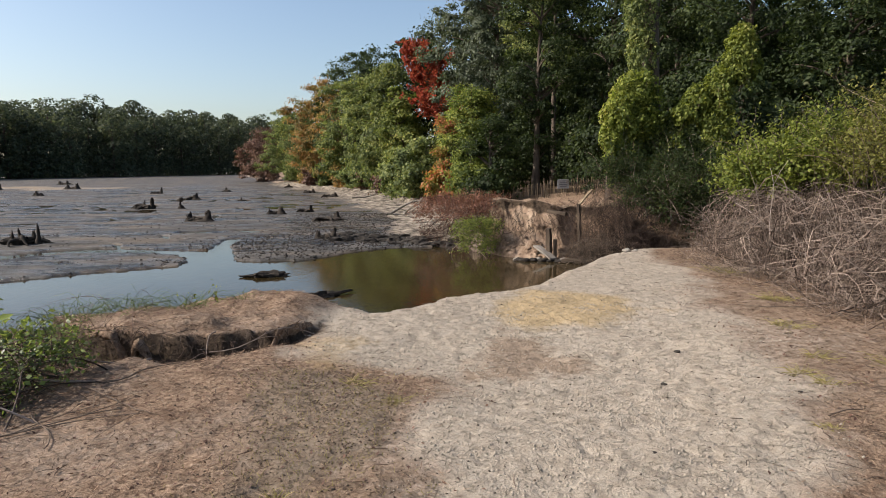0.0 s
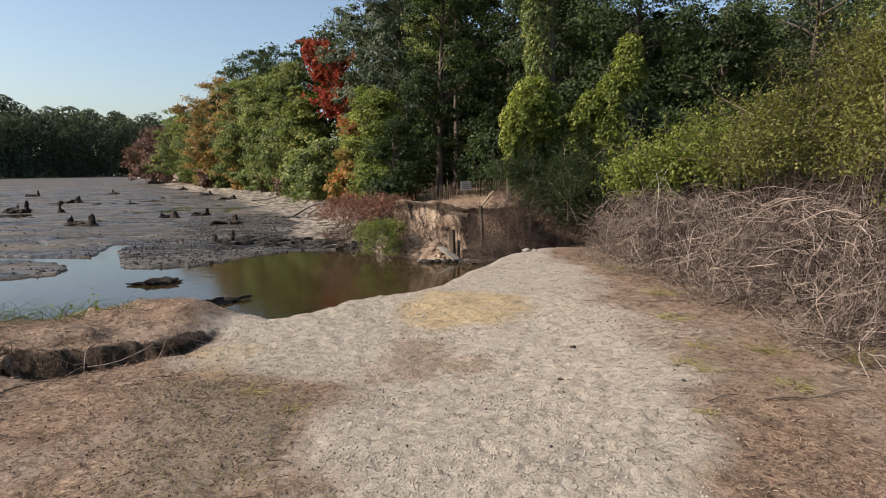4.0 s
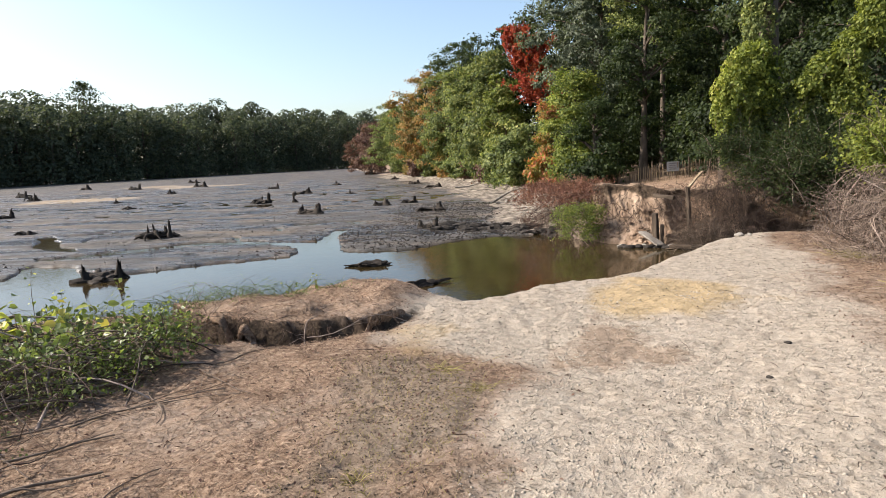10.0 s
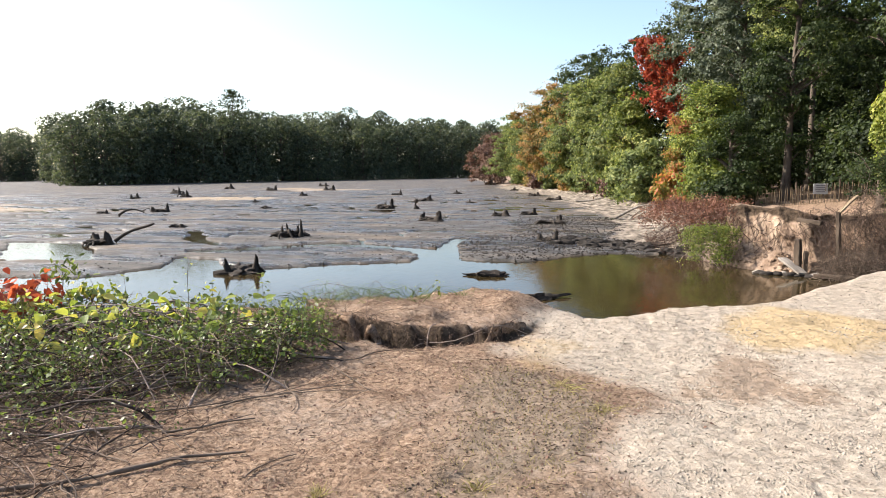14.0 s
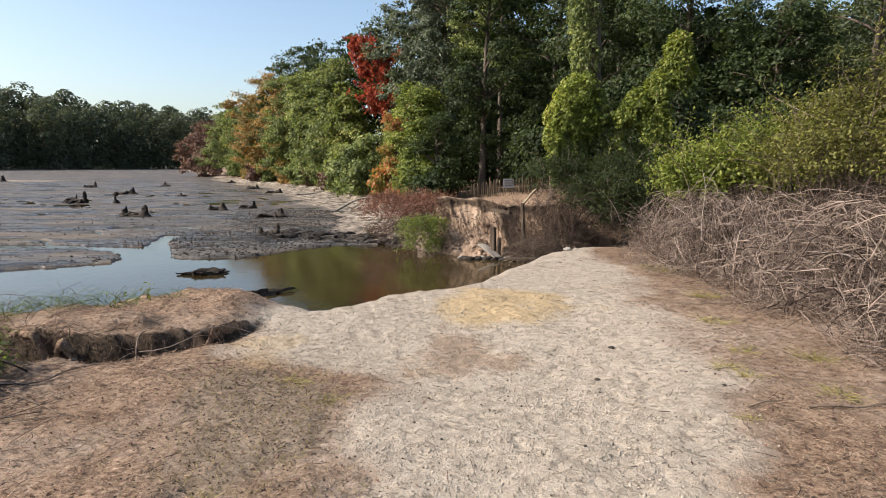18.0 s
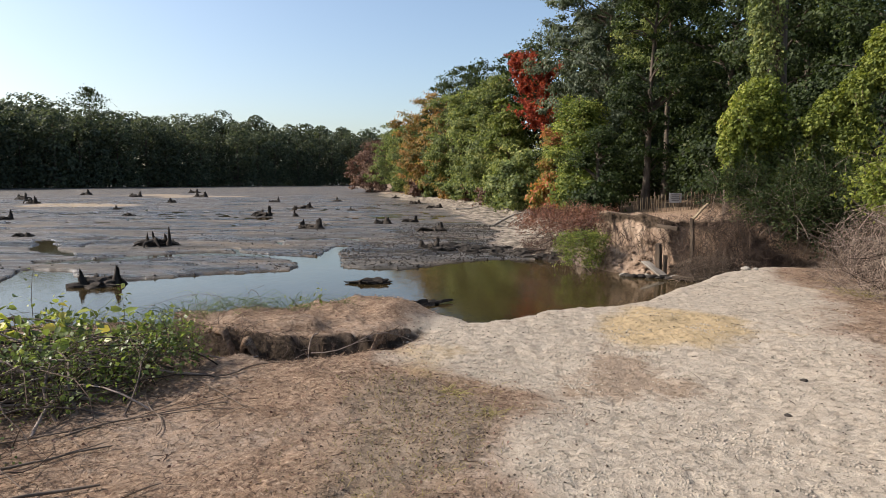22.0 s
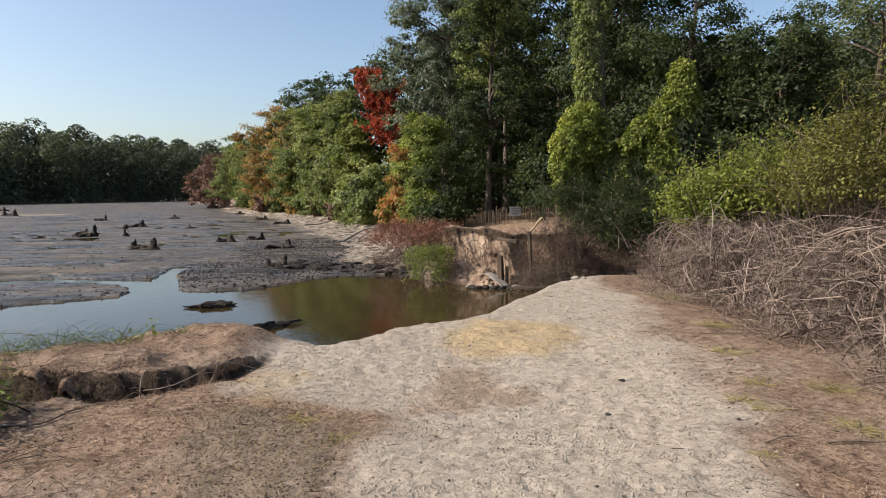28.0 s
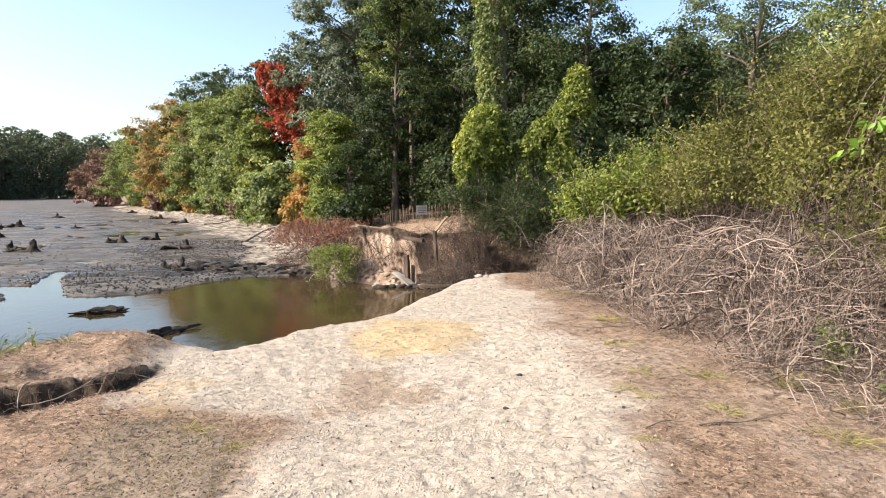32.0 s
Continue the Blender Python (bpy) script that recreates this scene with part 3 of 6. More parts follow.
# the sheet of ground, finest where the path is
az = np.radians(np.concatenate([np.arange(-60, 55, 0.17), np.arange(55, 300, 3.5)]))
rad = np.concatenate([[0.4, 0.9, 1.4, 1.8], 2.1 * 1.0078 ** np.arange(0, 385), 43 * 1.03 ** np.arange(0, 100), [1200, 2500, 4500]])
A, R = np.meshgrid(az, rad)
gx, gy = (R * np.sin(A)), (R * np.cos(A))
gz, za, zb, zc, zd = land(gx.ravel(), gy.ravel())
verts = np.stack([gx.ravel(), gy.ravel(), gz], -1)
nr, na = A.shape
idx = np.arange(nr * na).reshape(nr, na)
nxt = np.roll(idx, -1, axis=1)
faces = np.stack([idx[:-1], idx[1:], nxt[1:], nxt[:-1]], -1).reshape(-1, 4)[:, ::-1]
verts = np.concatenate([verts, [[0, 0, ground_z(0, 0)]]])
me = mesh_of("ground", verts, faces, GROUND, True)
bm = bmesh.new()
bm.from_mesh(me)
bm.verts.ensure_lookup_table()
centre = bm.verts[nr * na]
for i in range(na):
    bm.faces.new((bm.verts[(i + 1) % na], bm.verts[i], centre)).smooth = True
bm.normal_update()
bm.to_mesh(me)
bm.free()
for key, val in (("zone_a", za), ("zone_b", zb), ("zone_c", zc), ("zone_d", zd)):
    layer = me.color_attributes.new(key, "FLOAT_COLOR", "POINT")
    full = np.zeros((nr * na + 1, 4), dtype=np.float32)
    full[:-1, :3], full[:, 3] = val, 1
    full[-1, 0] = 1 if key == "zone_a" else 0
    layer.data.foreach_set("color", full.ravel())
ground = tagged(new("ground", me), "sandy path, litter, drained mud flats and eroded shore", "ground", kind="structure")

# standing water
bm = bmesh.new()
xs = np.linspace(-75, 16, 40)
ys = np.linspace(3.5, 75, 30)
grid = [[bm.verts.new((x, y, WATER_Z)) for x in xs] for y in ys]
for j in range(len(ys) - 1):
    for i in range(len(xs) - 1):
        bm.faces.new((grid[j][i], grid[j][i + 1], grid[j + 1][i + 1], grid[j + 1][i]))
tagged(new("water", bm_mesh(bm, "water", WATER, True)), "shallow brown water of the drained pond", "water", kind="structure")


# ---- trees ----
def crown_points(r, h, base, radius, clumps, per, spread, shape=0.5):
    """Limb tips on the lobes of a rounded crown, and leaf places round them."""
    lobes = max(7, clumps // 11)
    f = (np.arange(lobes) + r.uniform(0, 1, lobes)) / lobes
    prof = np.sin(np.pi * np.clip(0.14 + 0.82 * f, 0, 1)) ** shape
    ang = r.uniform(0, 2 * np.pi) + np.arange(lobes) * 2.4 + r.normal(0, 0.3, lobes)
    rr = radius * prof * r.uniform(0.35, 0.8, lobes)
    c = np.stack([rr * np.cos(ang), rr * np.sin(ang), base + (h - base) * (0.08 + 0.84 * f)], -1)
    size = radius * r.uniform(0.3, 0.52, lobes) * (0.75 + 0.4 * prof)
    k = r.choice(lobes, clumps, p=size ** 2 / (size ** 2).sum())
    d = unit(r.normal(size=(clumps, 3)) + [0, 0, 0.3])
    tip = c[k] + d * (size[k] * r.uniform(0.55, 1.08, clumps))[:, None] * [1, 1, 0.85]
    tip[:, 2] = np.clip(tip[:, 2], 0.15, h)
    off = r.normal(size=(clumps, per, 3)) * spread * 0.72 * r.uniform(0.5, 1.3, (clumps, 1, 1)) * np.array([1, 1, 0.5])
    return tip, (tip[:, None] + off).reshape(-1, 3)


def tree_meshes(name, seed, h, base, radius, clumps, per, spread, leaf, mat, bark, trunk=0.16, lean=0.04, shape=0.5, droop=0.3):
    r = np.random.default_rng(seed)
    tips, pts = crown_points(r, h, base, radius, clumps, per, spread, shape)
    k = 9
    t = np.linspace(0, 1, k)
    top = np.array([r.normal() * lean * h, r.normal() * lean * h, h * 0.93])
    line = t[:, None] * top + np.stack([np.sin(t * 5 + r.uniform(0, 6)) * 0.012 * h, np.cos(t * 4) * 0.012 * h, 0 * t], -1) * t[:, None]
    line[0, 2] = -0.3
    rad = trunk * (1 - 0.88 * t) * (1 + 0.7 * np.exp(-t * 22))
    v, f = tubes(line[None], rad[None], 9)
    trunk_me = mesh_of("trunk", v, f, bark, True)
    pick = tips[r.permutation(len(tips))[:min(40, len(tips))]]
    zz = np.clip(pick[:, 2] - 0.35 * np.hypot(pick[:, 0], pick[:, 1]) - 0.4, base * 0.6, h * 0.85)
    starts = np.stack([np.interp(zz, line[:, 2], line[:, i]) for i in range(3)], -1)
    lv, lf = tubes(bent(starts, pick, 6, 0.06, r, 0.06), np.linspace(trunk * 0.34, 0.012, 6)[None].repeat(len(pick), 0), 5)
    limb_me = mesh_of("limb_frame", lv, lf, bark, True)
    mid = np.stack([0 * pts[:, 0], 0 * pts[:, 0], base + 0.55 * (h - base) + 0.5 * (pts[:, 2] - base - 0.55 * (h - base))], -1)
    near_tip = tips.repeat(len(pts) // len(tips), 0)
    face = unit(unit(pts - mid) + 0.7 * unit(pts - near_tip) + [0, 0, 0.25])
    cv, cf = leaves(pts, leaf, r, 0.62, 0.1, 0.14, droop, 1.1 * face)
    return trunk_me, limb_me, mesh_of("crown", cv, cf, mat)


def plant(name, label, category, meshes, x, y, turn=0.0, scale=1.0, group="", sink=0.1):
    z = ground_z(x, y) - sink
    ob = thing(name, label, category, group, at=(x, y, z))
    ob.rotation_euler = (0, 0, turn)
    ob.scale = (scale, scale, scale)
    for key, me in zip(("trunk", "limb_frame", "crown"), meshes):
        part(key, me, ob, kind="stuff" if key != "trunk" else "")
    return ob


W = "wood on the far bank"
# the row along the far shore, from the point of land to the breach
plant("bare_tree", "brown leafless-looking tree at the tip of the shore", "tree", tree_meshes("t", 11, 9.2, 0.2, 4.0, 240, 70, 0.6, 0.3, BROWN_LEAF, BARK, shape=0.35), -31.2, 110, 0, 1.0, W)
ROW = [
    ("green_tree", "green leafy tree standing on the sandy shore", GREEN, -24.5, 102, 12.0, 0.4, 4.2),
    ("green_tree", "rounded green tree above the sandy shore", GREEN, -20.5, 93, 12.5, 0.4, 3.6),
    ("turning_tree", "tree with orange and olive autumn leaves by the shore", ORANGE, -16.2, 84, 13.6, 0.4, 3.8),
    ("turning_tree", "tall tree turning orange among green ones", ORANGE, -12.6, 78, 13.4, 0.3, 3.4),
    ("green_tree", "green tree with yellowing leaves above the shore", GREEN, -10.4, 72, 12.8, 0.3, 3.3),
    ("oak", "tall dark green oak rising over the shore row", DARK_SHADE_GREEN, -10.6, 80, 16.6, 1.5, 4.4),
    ("green_tree", "dense green tree with branches down to the sand", GREEN, -7.2, 66, 12.0, 0.2, 3.0),
    ("oak", "dark green oak behind the shore row", DARK_SHADE_GREEN, -6.4, 72, 15.8, 1.2, 4.0),
    ("green_tree", "light green tree beside the red maple", GREEN, -4.6, 60, 12.6, 0.2, 2.8),
]
for i, (nm, lab, mt, x, y, h, b, rd) in enumerate(ROW):
    plant(nm, lab, "tree", tree_meshes("t", 100 + i, h * (0.92 if i < 4 else 0.96), b * 0.3, rd * 1.1, 240, 85, 0.5, 0.26, mt, BARK, 0.17, shape=0.36), x, y, 0, 1.0, W)
# deep trees get the dark green: their shade is in the leaf colour
GROVE = [
    ("green_tree", "light green tree beside the red maple", VINE, -3.3, 54, 9.2, 0.1, 2.1, 170, 80, 0.22, 0.4),
    ("orange_sapling", "young tree with orange-red leaves under the maple", YELLOW_RED, 0.45, 39.5, 5.4, 0.8, 1.05, 130, 80, 0.14, 0.26),
    ("green_tree", "bright green tree in front of the dark wood", VINE, 1.6, 36, 7.0, 0.1, 1.55, 190, 100, 0.14, 0.32),
    ("green_tree", "dark green young tree beside the fence", DARK_SHADE_GREEN, 2.7, 33.6, 4.6, 0.1, 1.2, 110, 80, 0.13, 0.3),
    ("poplar", "broad tall tree with silvery green leaves", SILVER, 3.5, 46, 19.0, 1.6, 4.5, 430, 115, 0.19, 0.44),
    ("tall_tree", "tall tree deep in the wood, leaves darkened for shade", DARK_SHADE_GREEN, 7.6, 52, 19.0, 3.0, 4.2, 260, 60, 0.28, 0.5),
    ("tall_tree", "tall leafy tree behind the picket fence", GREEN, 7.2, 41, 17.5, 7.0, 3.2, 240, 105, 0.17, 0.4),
    ("tall_tree", "tall slender tree by the fence", DARK_SHADE_GREEN, 5.1, 34.6, 13.5, 1.3, 1.9, 160, 90, 0.15, 0.36),
    ("tall_tree", "tree over the washed-out bank, leaves darkened for shade", DARK_SHADE_GREEN, 8.8, 36, 17.0, 3.4, 3.2, 250, 90, 0.17, 0.42),
    ("tall_tree", "leafy tree behind the vine-covered one, darkened for shade", DARK_SHADE_GREEN, 9.8, 29, 16.0, 1.0, 3.0, 300, 110, 0.145, 0.4),
    ("tall_tree", "tree within the wood, leaves darkened for shade", DARK_SHADE_GREEN, 12.6, 33, 16.0, 0.8, 3.4, 260, 70, 0.2, 0.44),
    ("tall_tree", "dark leafy tree behind the channel", DARK_SHADE_GREEN, 11.8, 25.5, 11.5, 0.3, 2.6, 260, 90, 0.14, 0.4),
    ("tall_tree", "dark tree at the back of the wood", DARK_SHADE_GREEN, -0.5, 62, 15.5, 0.3, 3.6, 200, 50, 0.34, 0.6),
    ("tall_tree", "dark tree far back in the wood", DARK_SHADE_GREEN, 10.0, 60, 18.0, 0.3, 5.0, 220, 50, 0.36, 0.6),
    ("tall_tree", "dark tree deep behind the fence", DARK_SHADE_GREEN, 4.5, 58, 16.0, 0.2, 4.4, 220, 50, 0.36, 0.6),
    ("tall_tree", "dark tree closing the view through the wood", DARK_SHADE_GREEN, 17.0, 48, 16.0, 0.3, 5.0, 220, 50, 0.34, 0.6),
    ("tall_tree", "low dark tree beside the gap in the wood", DARK_SHADE_GREEN, 18.0, 34, 9.0, 0.2, 3.6, 220, 60, 0.22, 0.46),
    ("tall_tree", "dark leafy tree above the shrubs", DARK_SHADE_GREEN, 14.4, 23, 8.2, 0.2, 2.6, 240, 80, 0.15, 0.4),
    ("locust_tree", "feathery green tree above the shrubs", LOCUST, 20.0, 25.5, 13.5, 0.4, 4.6, 480, 90, 0.12, 0.46),
    ("locust_tree", "tall green tree with fine leaves", LOCUST, 26.0, 23, 15.0, 0.4, 5.2, 420, 80, 0.14, 0.5),
    ("green_tree", "green tree behind the tall shrubs", GREEN, 19.0, 15.5, 10.5, 0.2, 4.0, 380, 80, 0.11, 0.42),
]
for i, (nm, lab, mt, x, y, h, b, rd, cl, per, lf, sp) in enumerate(GROVE):
    plant(nm, lab, "tree", tree_meshes("t", 200 + i, h, b, rd, cl, per, sp, lf, mt, BARK, 0.2, shape=0.38), x, y, 0, 1.0, W)


def maple_meshes(seed, foot, top, limbs, low, reach, leaf, mat):
    """A leaning stem with ascending limbs, set with short upright leafy shoots."""
    r = np.random.default_rng(seed)
    foot, top = np.array(foot, float), np.array(top, float)
    t = np.linspace(0, 1, 9)[:, None]
    line = foot * (1 - t) + top * t + np.sin(t * 5) * [0.15, 0.1, 0]
    trunk = mesh_of("trunk", *tubes(line[None], np.linspace(0.15, 0.02, 9)[None], 8), BARK, True)
    k = low + (0.97 - low) * (np.arange(limbs) + r.uniform(0, 1, limbs)) / limbs
    s = np.stack([np.interp(k, t[:, 0], line[:, i]) for i in range(3)], -1)
    a = np.arange(limbs) * 2.4 + r.normal(0, 0.4, limbs)
    ln = reach * (1.15 - 0.75 * (k - low) / (1 - low)) * r.uniform(0.55, 1.15, limbs)
    e = s + np.stack([np.cos(a) * ln, np.sin(a) * ln, ln * r.uniform(0.25, 0.9, limbs)], -1)
    limb = bent(s, e, 7, -0.05, r, 0.05)
    shoots = limbs * 15
    pick, at = r.integers(0, limbs, shoots), r.uniform(0.25, 1.0, shoots)
    j = np.minimum((at * 6).astype(int), 5)
    w = (at * 6 - j)[:, None]
    p = limb[pick, j] * (1 - w) + limb[pick, j + 1] * w
    d = unit(r.normal(size=(shoots, 3)) + [0, 0, 1.1]) * r.uniform(0.25, 0.75, (shoots, 1))
    shoot = bent(p, p + d, 4, 0, r, 0.06)
    u = r.uniform(0, 1.05, (shoots, 24, 1))
    pts = (p[:, None] + d[:, None] * u + r.normal(size=(shoots, 24, 3)) * 0.11 * (1.15 - u)).reshape(-1, 3)
    lv, lf = tubes(limb, np.linspace(0.035, 0.012, 7)[None].repeat(limbs, 0), 5)
    sv, sf = tubes(shoot, np.linspace(0.01, 0.003, 4)[None].repeat(shoots, 0), 3)
    frame_me = mesh_of("limb_frame", np.concatenate([lv, sv]), np.concatenate([lf, sf + len(lv)]), BARK, True)
    return trunk, frame_me, mesh_of("crown", *leaves(pts, leaf, r, 0.6, 0.1, 0.14, 0.3), mat)


plant("red_maple", "slender leaning maple with bright red autumn leaves", "tree", maple_meshes(231, (2.4, 0, -0.3), (-1.9, 0.3, 11.6), 44, 0.42, 3.1, 0.2, RED), -0.1, 50, 0, 1.0, W)
# low growth at the foot of the trees
r = np.random.default_rng(61)
LOW = [(-23, 99, 3.0, GREEN), (-19, 90.5, 2.6, ORANGE), (-16.4, 82, 2.4, BROWN_LEAF), (-14, 78, 2.8, GREEN), (-11.8, 73, 2.2, ORANGE), (-9.6, 69, 2.4, GREEN), (-8, 65, 2.0, BROWN_LEAF), (-6.2, 61, 2.6, GREEN),
       (-5.2, 57.5, 1.6, BROWN_LEAF), (-3.8, 54, 2.6, GREEN), (-2.6, 49, 2.4, GREEN), (-1.6, 45, 2.4, GREEN), (0.25, 38.2, 1.9, YELLOW_RED), (-2.4, 46.5, 3.4, GREEN), (-1.1, 47.5, 4.6, GREEN), (1.8, 34.8, 2.2, VINE), (2.2, 32.0, 1.8, DARK_SHADE_GREEN), (2.6, 39, 4.0, DARK_SHADE_GREEN),
       (4.6, 42, 3.4, DARK_SHADE_GREEN), (7.4, 43, 4.6, DARK_SHADE_GREEN), (9.4, 40, 4.8, DARK_SHADE_GREEN), (8.6, 33, 4.0, DARK_SHADE_GREEN), (10.6, 36, 4.6, DARK_SHADE_GREEN), (13, 29, 5.0, DARK_SHADE_GREEN), (5.6, 46, 4.2, DARK_SHADE_GREEN), (3.2, 48, 4.4, DARK_SHADE_GREEN),
       (8.8, 25, 4.2, DARK_SHADE_GREEN), (10.4, 22, 4.0, DARK_SHADE_GREEN), (12.6, 20.5, 4.2, DARK_SHADE_GREEN), (15.5, 27, 5.2, DARK_SHADE_GREEN), (7.9, 29.5, 3.2, DARK_SHADE_GREEN)]
for i, (x, y, h, mt) in enumerate(LOW):
    big = 0.16 + 0.0024 * y
    lab = {ORANGE: "low bush with orange leaves at the wood's edge", RED: "low red-leaved bush on the shore", BROWN_LEAF: "low brown withered bush at the wood's edge", YELLOW_RED: "low yellow and red bush under the maple"}.get(mt, "low green bush under the trees")
    plant("low_bush", lab, "shrub", tree_meshes("t", 260 + i, h, 0.05, h * 0.62, 80, 44, 0.3 + 0.03 * h, big * 0.85, mt, BARK, 0.05, shape=0.3), x, y, 0, 1.0, "low growth under the trees")

# the wood across the pond, in ranks that share their shapes
def far_crown(seed, low, lobes, per):
    """A tall rounded crown of overlapping leafy domes, from low up to 21 m."""
    r = np.random.default_rng(seed)
    f = (np.arange(lobes) + r.uniform(0, 1, lobes)) / lobes
    z = low + (18.6 - low) * f ** (1.35 if low < 5 else 0.8)
    wide = 5.2 * np.sin(np.pi * np.clip(0.3 + 0.58 * (z + 1) / 21, 0, 1)) ** 0.6
    a = np.arange(lobes) * 2.4 + r.normal(0, 0.3, lobes)
    c = np.stack([np.cos(a) * wide * r.uniform(0.5, 1, lobes), np.sin(a) * wide * r.uniform(0.5, 1, lobes), z], -1)
    c[-1] = (0, 0, 18.8)
    size = r.uniform(2.3, 3.5, lobes) * (1.25 - 0.35 * f)
    d = unit(r.normal(size=(lobes, per, 3)) + [0, 0, 0.45])
    k = r.uniform(0.8, 1.08, (lobes, per, 1)) * (1 + 0.25 * value(d[..., 0] * 2.5 + c[:, None, 0], d[..., 1] * 2.5 + d[..., 2] * 3, seed))[..., None]
    pts = c[:, None] + d * k * size[:, None, None] * [1, 1, 0.85]
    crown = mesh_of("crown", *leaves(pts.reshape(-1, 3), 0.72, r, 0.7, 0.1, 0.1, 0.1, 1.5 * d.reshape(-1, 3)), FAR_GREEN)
    trunk = mesh_of("trunk", *tubes(np.array([[[0, 0, -0.5], [0.2, 0, 6], [0, 0.2, 12], [0, 0, 19]]]), np.array([[0.34, 0.28, 0.2, 0.05]]), 6), BARK, True)
    ends = c + [0, 0, 0.5]
    starts = np.stack([0 * a, 0 * a, np.clip(c[:, 2] - 3, 1, 16)], -1)
    limb = mesh_of("limb_frame", *tubes(bent(starts, ends, 4, 0.05, r, 0.05), np.linspace(0.14, 0.03, 4)[None].repeat(lobes, 0), 4), BARK, True)
    return trunk, limb, crown


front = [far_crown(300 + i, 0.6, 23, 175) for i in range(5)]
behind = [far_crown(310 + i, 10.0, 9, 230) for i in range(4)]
r = np.random.default_rng(5)
for rank, (back, grow) in enumerate(((0, 0.84), (9, 0.98), (20, 1.08))):
    for a in np.arange(-66 + rank * 0.6, -12.5, 1.55):
        d = np.interp(a, [-66, -51.8, -51.2, -49, -40, -25, -17, -12], [300, 290, 158, 160, 172, 200, 228, 240]) + back + r.uniform(-3, 3)
        aa = radians(a + r.uniform(-0.6, 0.6))
        shape = front[r.integers(5)] if rank < 2 else behind[r.integers(4)]
        plant("far_tree", "green broadleaf tree in the wood across the pond", "tree", shape, d * math.sin(aa), d * math.cos(aa), r.uniform(0, 6), grow * r.uniform(0.9, 1.08) * np.interp(a, [-66, -51.9, -51.2, -48, -38, -24, -14], [0.95, 0.95, 0.76, 0.9, 0.98, 0.95, 0.96]), "wood across the pond")
# the depth of the wood behind the breach
r = np.random.default_rng(8)
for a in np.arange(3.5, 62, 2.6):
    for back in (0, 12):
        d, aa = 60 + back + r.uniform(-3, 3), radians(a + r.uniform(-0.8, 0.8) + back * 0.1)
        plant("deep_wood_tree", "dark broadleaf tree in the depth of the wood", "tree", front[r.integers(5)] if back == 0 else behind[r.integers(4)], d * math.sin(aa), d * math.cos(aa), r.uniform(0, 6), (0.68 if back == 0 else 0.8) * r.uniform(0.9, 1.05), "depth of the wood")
r = np.random.default_rng(77)
pv, pf = leaves(np.concatenate([np.stack([r.normal(0, w, 260), r.normal(0, w, 260), r.normal(z, 0.32, 260)], -1) for z, w in ((18.2, 2.0), (19.4, 2.4), (20.6, 1.6), (21.6, 0.8), (16.5, 1.6))]), 0.7, r, 0.35)
tv, tf = tubes(np.array([[[0, 0, -0.5], [0.1, 0, 8], [0, 0.1, 15], [0, 0, 21.6]]]), np.array([[0.35, 0.28, 0.2, 0.05]]), 7)
ob = thing("pine_tree", "tall dark pine standing out of the far wood", "tree", "wood across the pond", at=(-115, 145, -0.3))
ob.scale = (1.0, 1.0, 1.12)
part("trunk", mesh_of("trunk", tv, tf, BARK, True), ob)
part("crown", mesh_of("crown", pv, pf, DARK_SHADE_GREEN), ob, kind="stuff")


# ---- the vine-covered tree beside the breach ----
def vine_mass(seed, blobs, leaf, per):
    """Leaves hung over rounded masses: (x, y, z, rx, ry, rz, leaves)."""
    r = np.random.default_rng(seed)
    out, face = [], []
    for x, y, z, rx, ry, rz, n in blobs:
        d = unit(r.normal(size=(int(n * per), 3)))
        k = 0.7 + 0.36 * r.uniform(0, 1, (len(d), 1)) ** 0.6
        k = k * (1 + 0.55 * np.stack([value(d[:, 0] * 3 + x, d[:, 1] * 3 + d[:, 2] * 4.1, seed)], -1))
        out.append(np.array([x, y, z]) + d * k * np.array([rx, ry, rz]))
        face.append(unit(d + [0, 0, 0.3]))
    p = np.concatenate(out)
    return leaves(p, leaf, r, 0.72, 0.1, 0.12, 0.8, 1.1 * np.concatenate(face))


vx, vy = 6.6, 19.6
vz = ground_z(vx, vy)
ob = thing("vine_covered_tree", "tree smothered in green and yellow climbing vines beside the breach", "tree", at=(vx, vy, vz))
tv, tf = tubes(np.array([[[0, 0, -0.4], [-0.25, 0, 4], [-0.3, 0.1, 8], [-0.2, 0.2, 13]], [[-1.3, 0.4, -0.4], [-1.3, 0.4, 1.2], [-1.1, 0.3, 2.6], [-0.8, 0.1, 3.9]]]), np.array([[0.3, 0.25, 0.18, 0.06], [0.13, 0.12, 0.1, 0.06]]), 9)
part("trunk", mesh_of("trunk", tv, tf, BARK, True), ob)
k = -vz
MOUND = [(-0.85, -0.5, k + 3.75, 0.62, 0.7, 0.62, 1.0), (-1.3, -0.6, k + 3.15, 0.5, 0.6, 0.6, 0.9), (-1.55, -0.6, k + 2.55, 0.3, 0.45, 0.6, 0.5), (-0.75, -0.7, k + 3.0, 0.6, 0.5, 0.6, 0.8)]
